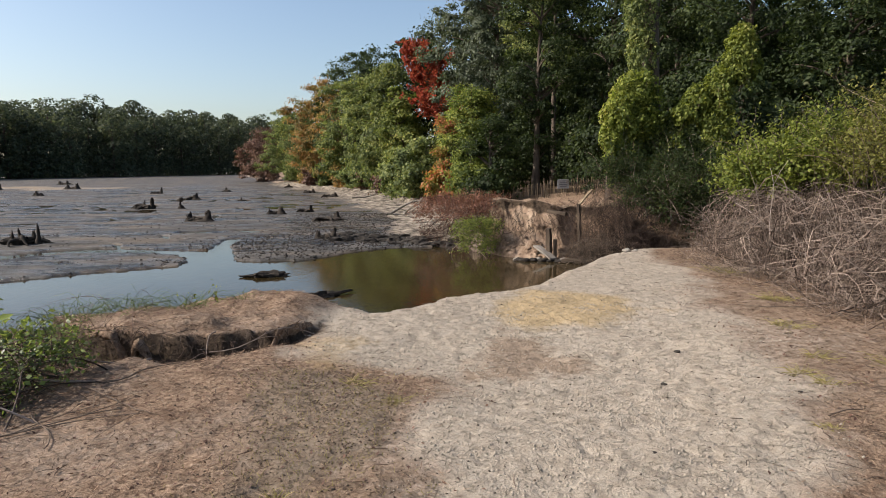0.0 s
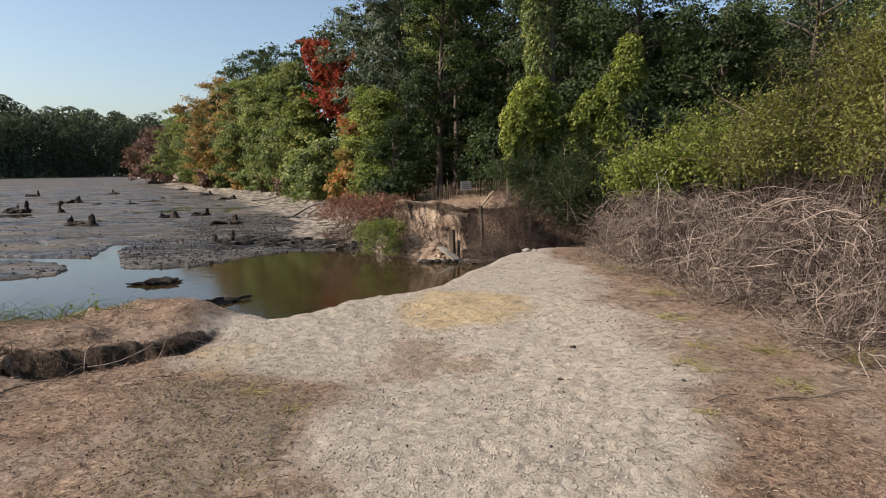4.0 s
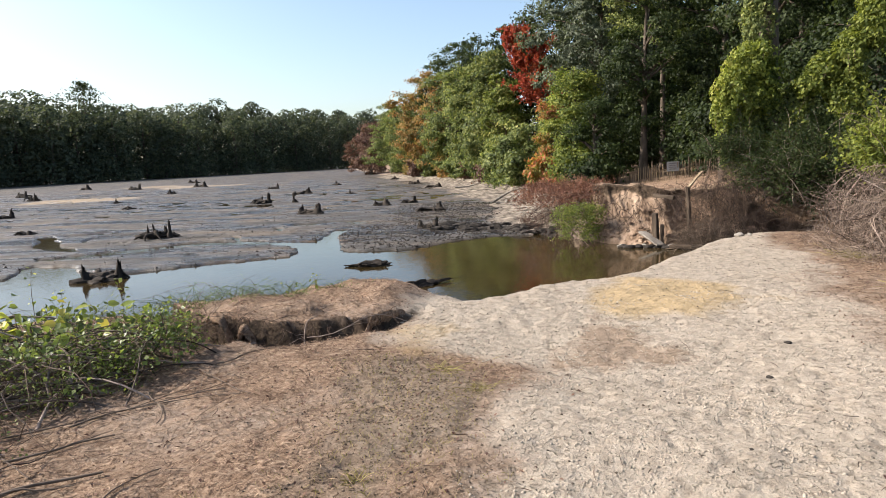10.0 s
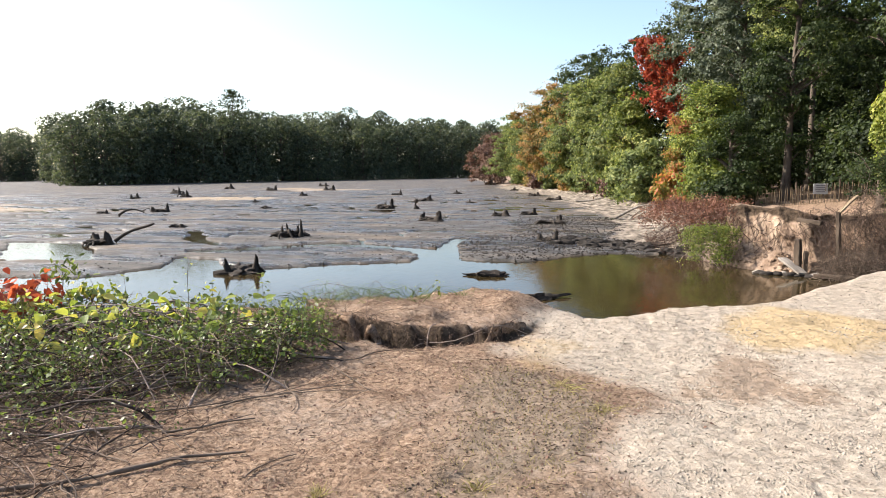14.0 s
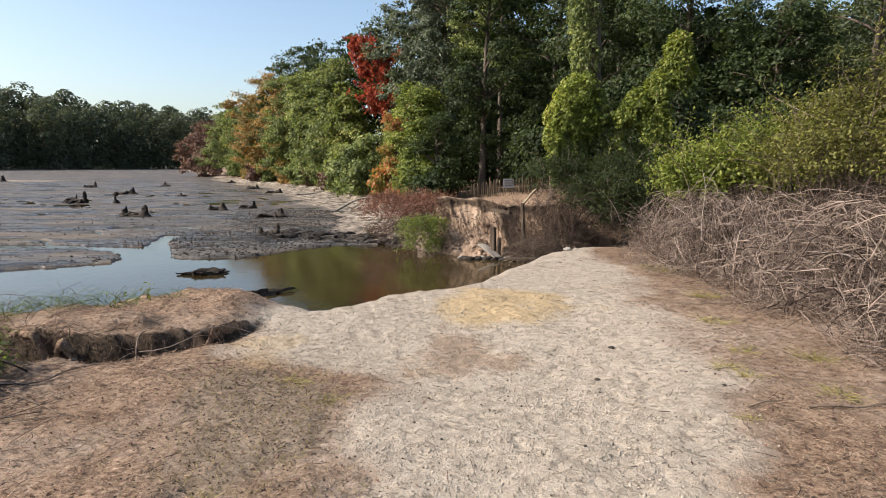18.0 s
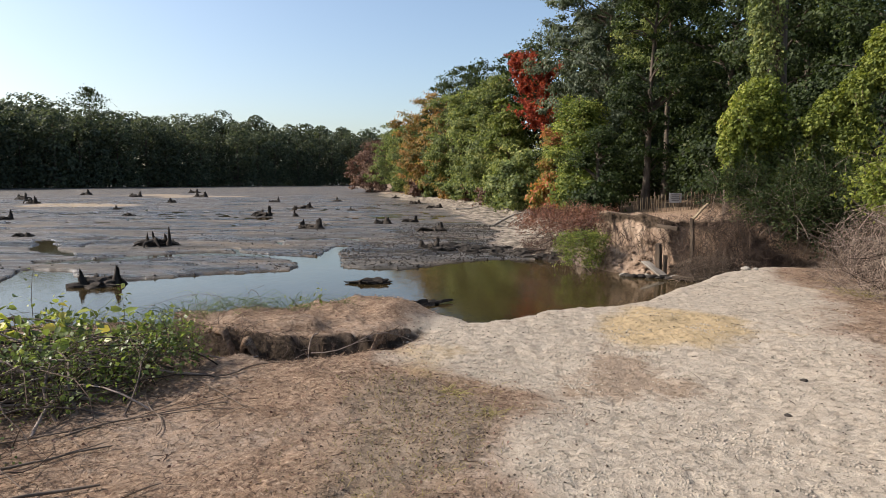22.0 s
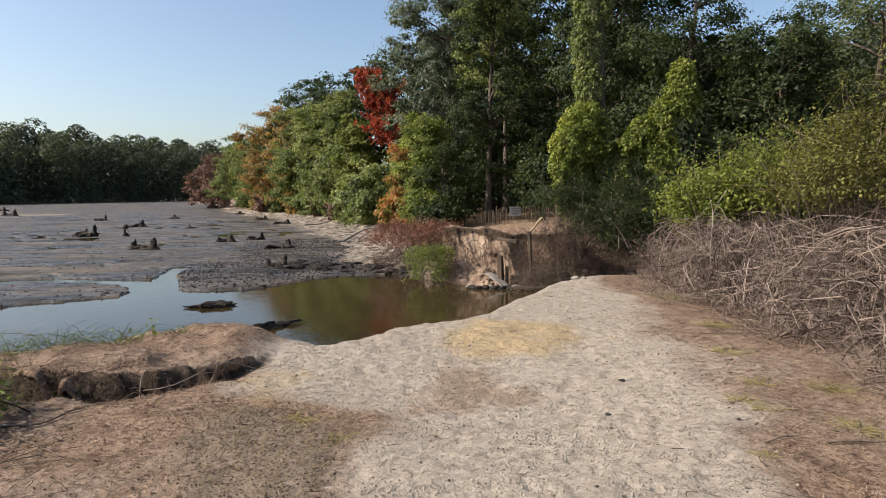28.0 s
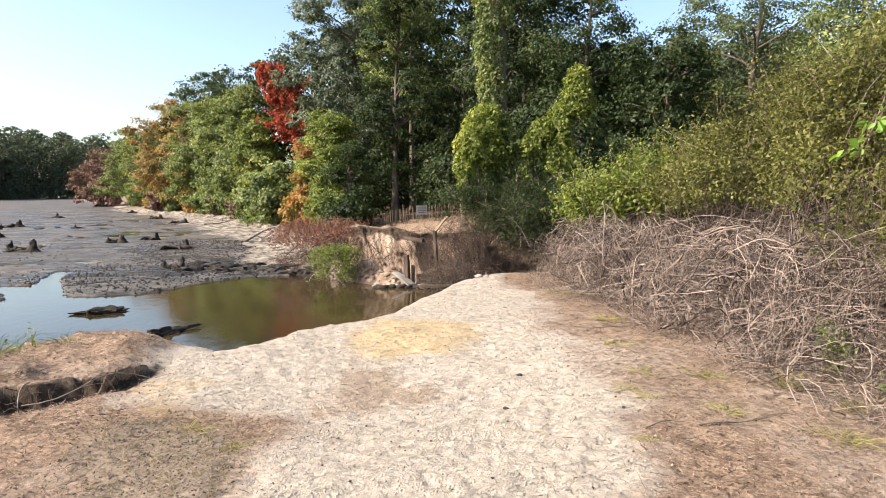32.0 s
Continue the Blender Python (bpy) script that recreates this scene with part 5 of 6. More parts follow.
for i, (x, y, h) in enumerate(((-4.9, 5.3, 0.75), (-4.2, 5.6, 0.5), (-3.6, 5.7, 0.45), (-3.2, 5.3, 0.4), (-5.4, 5.0, 0.55), (-4.6, 5.2, 0.5), (-3.9, 5.2, 0.45))):
    r = np.random.default_rng(560 + i)
    ob = thing("tall_weed", "thin upright weed with few small leaves", "plant", P, at=(x, y, ground_z(x, y)))
    line = bent([[0, 0, -0.03]], [[r.normal() * 0.08, r.normal() * 0.08, h]], 9, 0.0, r, 0.06)
    v, f = tubes(line, np.linspace(0.004, 0.0015, 9)[None], 5)
    part("stem", mesh_of("stem", v, f, TWIG, True), ob)
    q = line[0, r.integers(3, 9, 16)] + r.normal(size=(16, 3)) * 0.035
    v, f = leaves(q, 0.05, r, 0.6, 0.3, 0.1)
    part("foliage", mesh_of("foliage", v, f, NEAR_LEAF), ob, kind="stuff")


# ---- stumps and logs on the mud ----
def stump(x, y, wide, tall, seed, label, spires=3, z=None):
    r = np.random.default_rng(seed)
    z = max(ground_z(x, y), WATER_Z - 0.02)
    ob = thing("stump", label, "stump", "stumps on the mud", at=(x, y, z - 0.06))
    for i in range(spires):
        a = r.uniform(0, 6.28)
        off = np.array([math.cos(a), math.sin(a) * 0.6]) * wide * 0.36 * (0 if i == 0 and spires == 1 else 1)
        if spires > 1:
            off[0] = wide * (-0.38 + 0.76 * i / (spires - 1)) + r.normal() * 0.04
        h = 0.86 * tall * (1.0 if i == spires - 1 else r.uniform(0.4, 0.85))
        k, sides = 7, 9
        t = np.linspace(0, 1, k)
        rad = wide * (0.2 if spires == 1 else 0.34 / spires) * (1.2 - 0.68 * t) * (1 + 0.9 * np.exp(-t * 5)) * r.uniform(0.7, 1.1)
        v = []
        lean = r.normal(size=2) * 0.1 * h
        for j in range(k):
            for s in range(sides):
                q = s * 2 * np.pi / sides
                jag = 1 + 0.35 * r.normal() * 0.6
                top = h * t[j] * (1 + (0.2 * r.normal() if j >= k - 2 else 0))
                v.append((off[0] + lean[0] * t[j] + math.cos(q) * rad[j] * jag, off[1] + lean[1] * t[j] + math.sin(q) * rad[j] * jag, max(top, 0)))
        ids = np.arange(k * sides).reshape(k, sides)
        nx = np.roll(ids, -1, 1)
        f = np.stack([ids[:-1], nx[:-1], nx[1:], ids[1:]], -1).reshape(-1, 4)
        v = np.array(v)
        v[(k - 1) * sides:, :2] = v[(k - 1) * sides:, :2] * 0.85 + 0.15 * v[(k - 1) * sides:, :2].mean(0)
        part("snag", mesh_of("snag", v, f, STUMP), ob)
    bm = bmesh.new()
    lump(bm, (0, 0, tall * 0.08), (wide * 0.42, wide * 0.3, tall * 0.3), r, 3, 1.0)
    part("root_mass", bm_mesh(bm, "root_mass", STUMP), ob)
    n = 5
    ang = r.uniform(0, 6.28, n)
    far = np.stack([np.cos(ang) * wide * r.uniform(0.45, 0.85, n), np.sin(ang) * wide * r.uniform(0.4, 0.7, n), np.full(n, 0.02)], -1)
    near = np.stack([np.cos(ang) * wide * 0.12, np.sin(ang) * wide * 0.12, np.full(n, tall * 0.3)], -1)
    for i in range(n):
        v, f = tubes(bent(near[i:i + 1], far[i:i + 1], 6, 0.08, r, 0.12), np.linspace(0.07, 0.02, 6)[None] * (0.6 + wide * 0.6), 6)
        part("root", mesh_of("root", v, f, STUMP, True), ob)
    return ob


STUMPS = [(-20.4, 17.7, 1.0, 0.6, 2), (-34.0, 34.6, 1.0, 0.65, 2), (-52.0, 56.7, 1.4, 0.9, 2), (-10.9, 13.7, 1.1, 0.62, 4), (-14.9, 22.1, 1.4, 0.72, 6), (-12.3, 31.5, 1.2, 0.6, 2),
          (-19.9, 41.8, 1.3, 0.8, 3), (-17.4, 41.7, 0.5, 0.6, 1), (-21.7, 53.4, 1.6, 0.7, 2), (-9.5, 35.8, 0.9, 0.5, 2), (-8.2, 37.1, 0.8, 0.55, 2), (-5.8, 31.2, 1.3, 0.45, 2),
          (-4.4, 23.4, 0.8, 0.45, 2), (-55.4, 53.0, 1.0, 0.8, 2), (-56.3, 79.0, 1.6, 0.9, 2), (-16.4, 51.2, 0.6, 0.4, 1), (-10.0, 55.8, 1.2, 0.5, 2), (-36.6, 32.3, 0.9, 0.4, 2),
          (-23.1, 24.7, 0.9, 0.25, 2), (-62, 66, 1.4, 0.8, 2), (-40, 62, 1.2, 0.6, 1), (-30, 66, 1.2, 0.6, 2), (-24, 70, 1.0, 0.6, 1), (-47, 80, 1.6, 0.8, 2), (-68, 84, 1.6, 0.9, 2),
          (-36, 48, 0.7, 0.4, 1), (-29, 40, 0.8, 0.3, 1), (-14, 66, 1.2, 0.5, 2), (-20, 82, 1.2, 0.6, 1), (-60, 100, 1.6, 0.8, 2)]
for i, (x, y, w, h, n) in enumerate(STUMPS):
    stump(x, y, w, h, 600 + i, "jagged dark wet stump standing on the mud" if n > 1 else "single dark snag rising from the mud", n)


def log_piece(name, label, a, b, r0, r1, mat, seed, branches=0, sag=0.05, group="", rise=0.6):
    """A fallen branch or log from a to b, with stubs."""
    r = np.random.default_rng(seed)
    a, b = np.array(a, float), np.array(b, float)
    ob = thing(name, label, "branch" if r0 < 0.05 else "log", group, at=tuple(a))
    flat = rise < 0.3
    line = bent([a * 0], [b - a], 9, sag, r, 0.06)
    if flat:
        line[0, :, 2] = ground_zs(line[0, :, :2] + a[:2]) - a[2] + r0 + 0.01
    v, f = tubes(line, np.linspace(r0, r1, 9)[None] * r.uniform(0.85, 1.15, (1, 9)), 7)
    part("stem", mesh_of("stem", v, f, mat, True), ob)
    for i in range(branches):
        s = line[0, r.integers(2, 8)]
        d = (b - a) * r.uniform(0.15, 0.4) + r.normal(size=3) * np.linalg.norm(b - a) * (0.2 if flat else 0.13)
        d[2] = abs(d[2]) * rise
        twig = bent([s], [s + d], 6, 0.1 * rise, r, 0.07)
        if flat:
            twig[0, :, 2] = ground_zs(twig[0, :, :2] + a[:2]) - a[2] + r0 + 0.015
        v, f = tubes(twig, np.linspace(r0 * 0.5, r1 * 0.4, 6)[None], 5)
        part("side_branch", mesh_of("side_branch", v, f, mat, True), ob)
    return ob


log_piece("log", "dark log lying slantwise against a stump", (-20.3, 18.3, -0.9), (-18.6, 18.6, -0.2), 0.07, 0.04, STUMP, 1)
for lab, (ax, ay), (bx, by), thick, seed in (("dark waterlogged log lying in the shallows", (-4.75, 15.1), (-3.85, 15.35), 0.085, 2), ("short dark log at the foot of the bank", (-2.9, 12.3), (-2.15, 13.0), 0.065, 3)):
    r = np.random.default_rng(seed)
    bm = bmesh.new()
    lump(bm, (0, 0, 0), (math.hypot(bx - ax, by - ay) * 0.5, thick * 1.7, thick * 1.1), r, 4, 0.9)
    for v in bm.verts:
        v.co += 0.05 * noise.noise_vector(v.co * 7) + 0.025 * noise.noise_vector(v.co * 17)
    ob = new("log", bm_mesh(bm, "log", STUMP))
    ob.location = ((ax + bx) / 2, (ay + by) / 2, WATER_Z + 0.02)
    ob.rotation_euler = (0, 0, math.atan2(by - ay, bx - ax))
    tagged(ob, lab, "log")
log_piece("log", "dark branch half buried in the mud", (-33.9, 31.0, -0.93), (-32.2, 31.4, -0.75), 0.08, 0.04, STUMP, 4, 1)
for i, (ax, ay, bx, by) in enumerate(((-2.9, 34.5, -0.6, 35.6), (-2.6, 33.4, -0.3, 33.9), (-2.2, 35.8, -1.2, 33.0), (-1.8, 36, -1.4, 34.2), (-7.5, 52, -5.4, 53))):
    za_, zb_ = ground_z(ax, ay) + 0.06, ground_z(bx, by) + 0.25 + 0.3 * (i == 2)
    log_piece("driftwood", "bleached driftwood branch washed onto the sandy shore", (ax, ay, za_), (bx, by, zb_), 0.07, 0.03, DRIFT, 20 + i, 2, 0.03, "driftwood on the shore")

# ---- the washed-out bank ----
def zoned(me, a=(0, 0, 0), b=(0, 0, 0), c=(0, 0, 0), d=(0, 0, 0)):
    """Gives a piece of bare ground its cover: one set of values, or one for each corner."""
    for key, val in (("zone_a", a), ("zone_b", b), ("zone_c", c), ("zone_d", d)):
        full = np.ones((len(me.vertices), 4), np.float32)
        full[:, :3] = val
        me.color_attributes.new(key, "FLOAT_COLOR", "POINT").data.foreach_set("color", full.ravel())
    return me


nu, nv = 190, 90
fx = np.linspace(1.5, 5.0, nu)
foot_y = np.interp(fx, [1.25, 1.8, 2.2, 2.9, 3.6, 4.4, 5.0], [19.3, 18.75, 18.5, 18.15, 17.7, 17.2, 16.95])
U, V = np.meshgrid(np.arange(nu), np.linspace(0, 1, nv), indexing="ij")
X = fx[U]
rise = np.clip(V / 0.86, 0, 1)
edge_z = 0.55 + 0.26 * fractal(fx, fx * 0 + 2.0, 0.9, 5, 101)
back = np.interp(V, [0, 0.3, 0.45, 0.78, 0.84, 0.88, 1.0], [-0.35, 0.25, 0.5, 0.74, 0.7, 0.8, 1.7])
S2 = X + 0.5 * V
gully = 0.9 * fractal(S2, V * 0.8 + 5, 1.1, 3, 102) + 0.34 * np.abs(fractal(S2, V * 1.3 + 2, 0.5, 4, 107)) + 0.07 * fractal(X, V * 1.2, 0.3, 5, 103) + 0.03 * fractal(X, V * 2.4, 0.1, 3, 104)
body = np.sin(np.pi * np.clip(V / 0.9, 0, 1)) ** 0.5
Y = foot_y[U] + back + gully * body
Zf = -1.12 + (edge_z[U] + 1.12) * rise + 0.03 * fractal(X, V * 2.2, 0.14, 3, 105) * body
topside = V > 0.86
Zf = np.where(topside, np.maximum(edge_z[U] - 0.02, ground_zs(np.stack([X.ravel(), Y.ravel()], -1)).reshape(X.shape) + 0.015), Zf)
ids = np.arange(nu * nv).reshape(nu, nv)
face_me = mesh_of("bank_face", np.stack([X, Y, Zf], -1).reshape(-1, 3), np.stack([ids[:-1, :-1], ids[1:, :-1], ids[1:, 1:], ids[:-1, 1:]], -1).reshape(-1, 4), GROUND, True)
soil = step(0.68, 0.78, V + 0.12 * fractal(X, V, 0.4, 3, 106)) * step(0.9, 0.84, V)
turf = step(0.84, 0.9, V)
one = 0 * V
zoned(face_me, np.stack([one, turf, one], -1).reshape(-1, 3), np.stack([one, one, 1 - turf], -1).reshape(-1, 3), np.stack([0.6 * turf, one, one], -1).reshape(-1, 3), np.stack([soil, one, one], -1).reshape(-1, 3))
tagged(new("bank_face", face_me), "raw pale earth of the washed-out bank under dark topsoil", "bank", kind="structure")
bm = bmesh.new()
r = np.random.default_rng(31)
for i in range(90):
    x = r.uniform(1.7, 4.2)
    y = float(np.interp(x, fx, foot_y)) + r.normal() * 0.16 - 0.1
    s = r.uniform(0.02, 0.06) * (1.5 if i % 11 == 0 else 1)
    k = int(np.clip(np.searchsorted(fx, x), 0, nu - 1))
    lump(bm, (x, y, float(np.interp(y, Y[k, :40], Zf[k, :40]))), (s * 1.2, s, s * 0.75), r, 2, 0.6)
tagged(new("earth_clods", zoned(bm_mesh(bm, "earth_clods", GROUND, True), b=(0, 0, 1))), "clods of raw sandy earth fallen from the bank", "earth", kind="stuff")
r = np.random.default_rng(37)
n = 420
x = r.uniform(1.5, 4.4, n)
y = 19.0 - 0.5 * (x - 2) + r.normal(0, 0.2, n)
s = np.stack([x, y, ground_zs(np.stack([x, y], -1)) + 0.02], -1)
e = s + np.stack([r.normal(0, 0.15, n), -np.abs(r.normal(0.18, 0.15, n)), r.uniform(-0.35, 0.2, n)], -1)
v, f = tubes(bent(s, e, 5, 0.25, r, 0.1), r.uniform(0.003, 0.007, (n, 1)) * np.linspace(1, 0.3, 5)[None], 4)
tagged(new("dry_grass", mesh_of("dry_grass", v, f, STRAW)), "dry grass and stems drooping over the bank edge", "grass", kind="stuff")
r = np.random.default_rng(32)
for i in range(16):
    x = 2.1 + i * 0.13 + r.normal() * 0.05
    y = 17.75 - 0.3 * (x - 2) + r.normal() * 0.12
    bm = bmesh.new()
    s = r.uniform(0.07, 0.16)
    lump(bm, (0, 0, 0), (s * 1.3, s * 0.9, s * 0.5), r, 2, 0.6)
    ob = new("stone", bm_mesh(bm, "stone", STONE if i % 5 == 0 else WET_STONE, True))
    ob.location = (x, y, max(ground_z(x, y), WATER_Z) + 0.02)
    tagged(ob, "pale stone at the waterline below the bank" if i % 5 == 0 else "wet dark stone at the waterline", "stone", "stones at the waterline")


def beam(name, label, a, b, w, d, mat, category="timber"):
    """A squared old timber from a to b with worn edges."""
    a, b = Vector(a), Vector(b)
    bm = bmesh.new()
    bmesh.ops.create_cube(bm, size=1.0)
    for v in bm.verts:
        v.co = Vector((v.co.x * w, v.co.y * d, v.co.z * (b - a).length))
    bmesh.ops.subdivide_edges(bm, edges=[e for e in bm.edges if abs(e.verts[0].co.z - e.verts[1].co.z) > 0.01], cuts=4)
    bmesh.ops.bevel(bm, geom=list(bm.edges), offset=min(w, d) * 0.12, segments=1, affect="EDGES")
    off = Vector((a.x * 7, a.y, 3))
    for v in bm.verts:
        v.co += 0.02 * noise.noise_vector(v.co * 6 + off)
    ob = new(name, bm_mesh(bm, name, mat))
    ob.matrix_world = Matrix.Translation((a + b) / 2) @ (b - a).to_track_quat("Z", "Y").to_matrix().to_4x4()
    return tagged(ob, label, category, "timbers in the bank")


beam("timber_post", "dark upright timber exposed in the bank", (3.85, 17.55, -0.5), (3.8, 17.5, 0.62), 0.08, 0.08, TIMBER)
beam("timber_post", "short rotten post at the foot of the bank", (3.05, 17.75, -1.2), (3.0, 17.7, -0.1), 0.14, 0.13, TIMBER)
beam("timber_post", "small broken post beside the water", (3.18, 17.65, -1.2), (3.18, 17.65, -0.4), 0.1, 0.1, TIMBER)
beam("plank", "pale weathered plank leaning on the bank", (3.8, 17.45, 0.6), (4.2, 17.65, 1.0), 0.09, 0.04, FENCE_WOOD)
beam("plank", "grey slab of wood sloping into the water", (2.7, 17.95, -0.62), (3.1, 17.35, -0.92), 0.26, 0.05, DRIFT)
beam("timber_beam", "dark beam jutting from the raw earth", (3.05, 18.2, 0.36), (3.5, 17.75, 0.3), 0.1, 0.1, TIMBER)
beam("timber_beam", "old beam lying at the waterline", (3.3, 17.2, -0.93), (4.6, 16.6, -0.93), 0.12, 0.1, TIMBER)

# roots hanging from the bank and from the trench
r = np.random.default_rng(33)
n = 460
x = np.where(r.uniform(0, 1, n) < 0.35, r.uniform(1.6, 5.2, n), r.uniform(3.1, 5.2, n))
y = np.interp(x, fx, foot_y) + r.uniform(0.1, 0.75, n)
s = np.stack([x, y - 0.05, np.interp(y - np.interp(x, fx, foot_y), [0.1, 0.75], [-0.3, 0.62]) + 0.06], -1)
e = s + np.stack([r.normal(0, 0.3, n), -np.abs(r.normal(0.25, 0.2, n)), -r.uniform(0.1, 0.9, n)], -1)
e[:, 2] = np.maximum(e[:, 2], -1.0)
v, f = tubes(bent(s, e, 6, 0.1, r, 0.12), r.uniform(0.003, 0.010, (n, 1)) * np.linspace(1, 0.3, 6)[None], 4)
tagged(new("bank_roots", mesh_of("bank_roots", v, f, TWIG)), "bare roots hanging from the eroded bank", "roots", kind="stuff")
n = 110
x = r.uniform(-3.4, -1.45, n)
y = np.interp(x, [-3.45, -2.85, -2.4, -2.0, -1.7, -1.35], [5.74, 5.48, 5.44, 5.58, 5.82, 6.27]) + r.normal(0, 0.03, n)
s = np.stack([x, y + 0.03, ground_zs(np.stack([x, y + 0.12], -1)) + 0.01], -1)
e = s + np.stack([r.normal(0, 0.12, n), -np.abs(r.normal(0.08, 0.1, n)), -r.uniform(0.06, 0.3, n)], -1)
v, f = tubes(bent(s, e, 6, 0.1, r, 0.16), r.uniform(0.0012, 0.0045, (n, 1)) * np.linspace(1, 0.3, 6)[None], 4)
tagged(new("trench_roots", mesh_of("trench_roots", v, f, TWIG)), "thin roots dangling in the washed-out trench", "roots", kind="stuff")
log_piece("root", "forked pale root crossing the trench", (-2.1, 5.62, 0.16), (-2.05, 5.25, 0.0), 0.007, 0.004, CANE, 41, 3, 0.12)
log_piece("root", "thin root lying across the trench edge", (-2.1, 5.45, 0.02), (-1.25, 5.9, 0.06), 0.005, 0.003, CANE, 42, 2, 0.05)

# the torn turf that overhangs the trench
r = np.random.default_rng(36)
lx = np.linspace(-3.5, -1.35, 70)
ly = np.interp(lx, [-3.5, -3.2, -2.85, -2.4, -2.0, -1.7, -1.35], [5.78, 5.6, 5.44, 5.4, 5.54, 5.79, 6.25]) + 0.2 * fractal(lx, lx * 0.3, 0.35, 4, 81)
out = (0.07 + 0.14 * np.clip(fractal(lx, lx * 0 + 3, 0.22, 3, 82) + 0.15, -0.3, 0.6)) * np.sin(np.pi * np.linspace(0.04, 0.96, 70)) ** 0.5
rows = []
for back, down in ((-0.2, -0.03), (-0.1, 0.012), (0.0, 0.014), (0.6, 0.008), (1.0, -0.02), (0.8, -0.05), (0.1, -0.075), (-0.2, -0.1)):
    yy = ly + 0.03 - out * back
    zz = ground_zs(np.stack([lx, np.maximum(ly + 0.1, yy)], -1)) + down + 0.012 * r.normal(size=70)
    rows.append(np.stack([lx + 0.006 * r.normal(size=70), yy, zz], -1))
v = np.stack(rows, 1).reshape(-1, 3)
ids = np.arange(70 * 8).reshape(70, 8)
f = np.stack([ids[:-1, :-1], ids[1:, :-1], ids[1:, 1:], ids[:-1, 1:]], -1).reshape(-1, 4)
lip_me = mesh_of("turf_lip", v, f, GROUND, True)
zoned(lip_me, a=(0, 1, 0), c=(0.3, 0, 0))
tagged(new("turf_lip", lip_me), "torn edge of dry turf overhanging the trench", "turf", kind="structure")

# ---- fence and sign behind the breach ----
fence = thing("picket_fence", "low weathered wooden picket fence in the shade", "fence", at=(3.5, 31.9, 0))
FA, FB, COUNT = Vector((3.5, 31.95, 0)), Vector((8.1, 31.0, 0)), 44
bm = bmesh.new()
bmesh.ops.create_cube(bm, size=1.0)
for v in bm.verts:
    v.co = Vector((v.co.x * 0.04, v.co.y * 0.014, (v.co.z + 0.5) * 0.86))
for v in [v for v in bm.verts if v.co.z > 0.5]:
    v.co.x *= 0.55
bmesh.ops.bevel(bm, geom=list(bm.edges), offset=0.003, segments=1, affect="EDGES")
picket = bm_mesh(bm, "picket", FENCE_WOOD)
r = np.random.default_rng(34)
for i in range(COUNT):
    p = FA.lerp(FB, i / (COUNT - 1))
    ob = part("picket", picket, fence)
    ob.location = (p.x - 3.5, p.y - 31.9 + r.normal() * 0.012, ground_z(p.x, p.y) - 0.04)
    ob.rotation_euler = (r.normal() * 0.04, r.normal() * 0.05, r.normal() * 0.1)
for h in (0.22, 0.62):
    line = np.array([[FA.lerp(FB, t) - Vector((3.5, 31.9, 0)) + Vector((0, -0.012, ground_z(*FA.lerp(FB, t).xy) + h)) for t in np.linspace(0, 1, 12)]])
    v, f = tubes(line, np.full((1, 12), 0.006), 5)
    part("wire", mesh_of("wire", v, f, TIMBER), fence)
for t in (0.0, 0.35, 0.7, 1.0):
    p = FA.lerp(FB, t)
    v, f = tubes(np.array([[[p.x - 3.5, p.y - 31.84, ground_z(p.x, p.y) - 0.2], [p.x - 3.5, p.y - 31.84, ground_z(p.x, p.y) + 0.5], [p.x - 3.5, p.y - 31.84, ground_z(p.x, p.y) + 1.0]]]), np.array([[0.04, 0.04, 0.035]]), 7)
    part("post", mesh_of("post", v, f, TIMBER, True), fence)
sign = thing("notice_sign", "small pale notice board fixed on the fence", "sign", at=(6.0, 31.35, ground_z(6.0, 31.4)))
bm = bmesh.new()
bmesh.ops.create_cube(bm, size=1.0)
for v in bm.verts:
    v.co = Vector((v.co.x * 0.56, v.co.y * 0.02, v.co.z * 0.46 + 0.62))
bmesh.ops.bevel(bm, geom=list(bm.edges), offset=0.004, segments=1, affect="EDGES")
part("board", bm_mesh(bm, "board", SIGN), sign)
for j in range(4):
    bm = bmesh.new()
    bmesh.ops.create_cube(bm, size=1.0)
    for v in bm.verts:
        v.co = Vector((v.co.x * (0.4 - 0.06 * (j % 2)), v.co.y * 0.004 - 0.012, v.co.z * 0.03 + 0.77 - j * 0.09))
    part("text_bar", bm_mesh(bm, "text_bar", SIGN_BAR), sign)

# ---- the litter, stones and tufts on the near ground ----


def scatter(n, box, r, keep):
    p = np.stack([r.uniform(box[0], box[1], n), r.uniform(box[2], box[3], n)], -1)
    z, a, b, c, _ = land(p[:, 0], p[:, 1])
    ok = keep(p, a, b, c, r) & (inside(NEAR_BANK, p[:, 0], p[:, 1]) > -0.1)
    return np.concatenate([p, z[:, None]], 1)[ok]


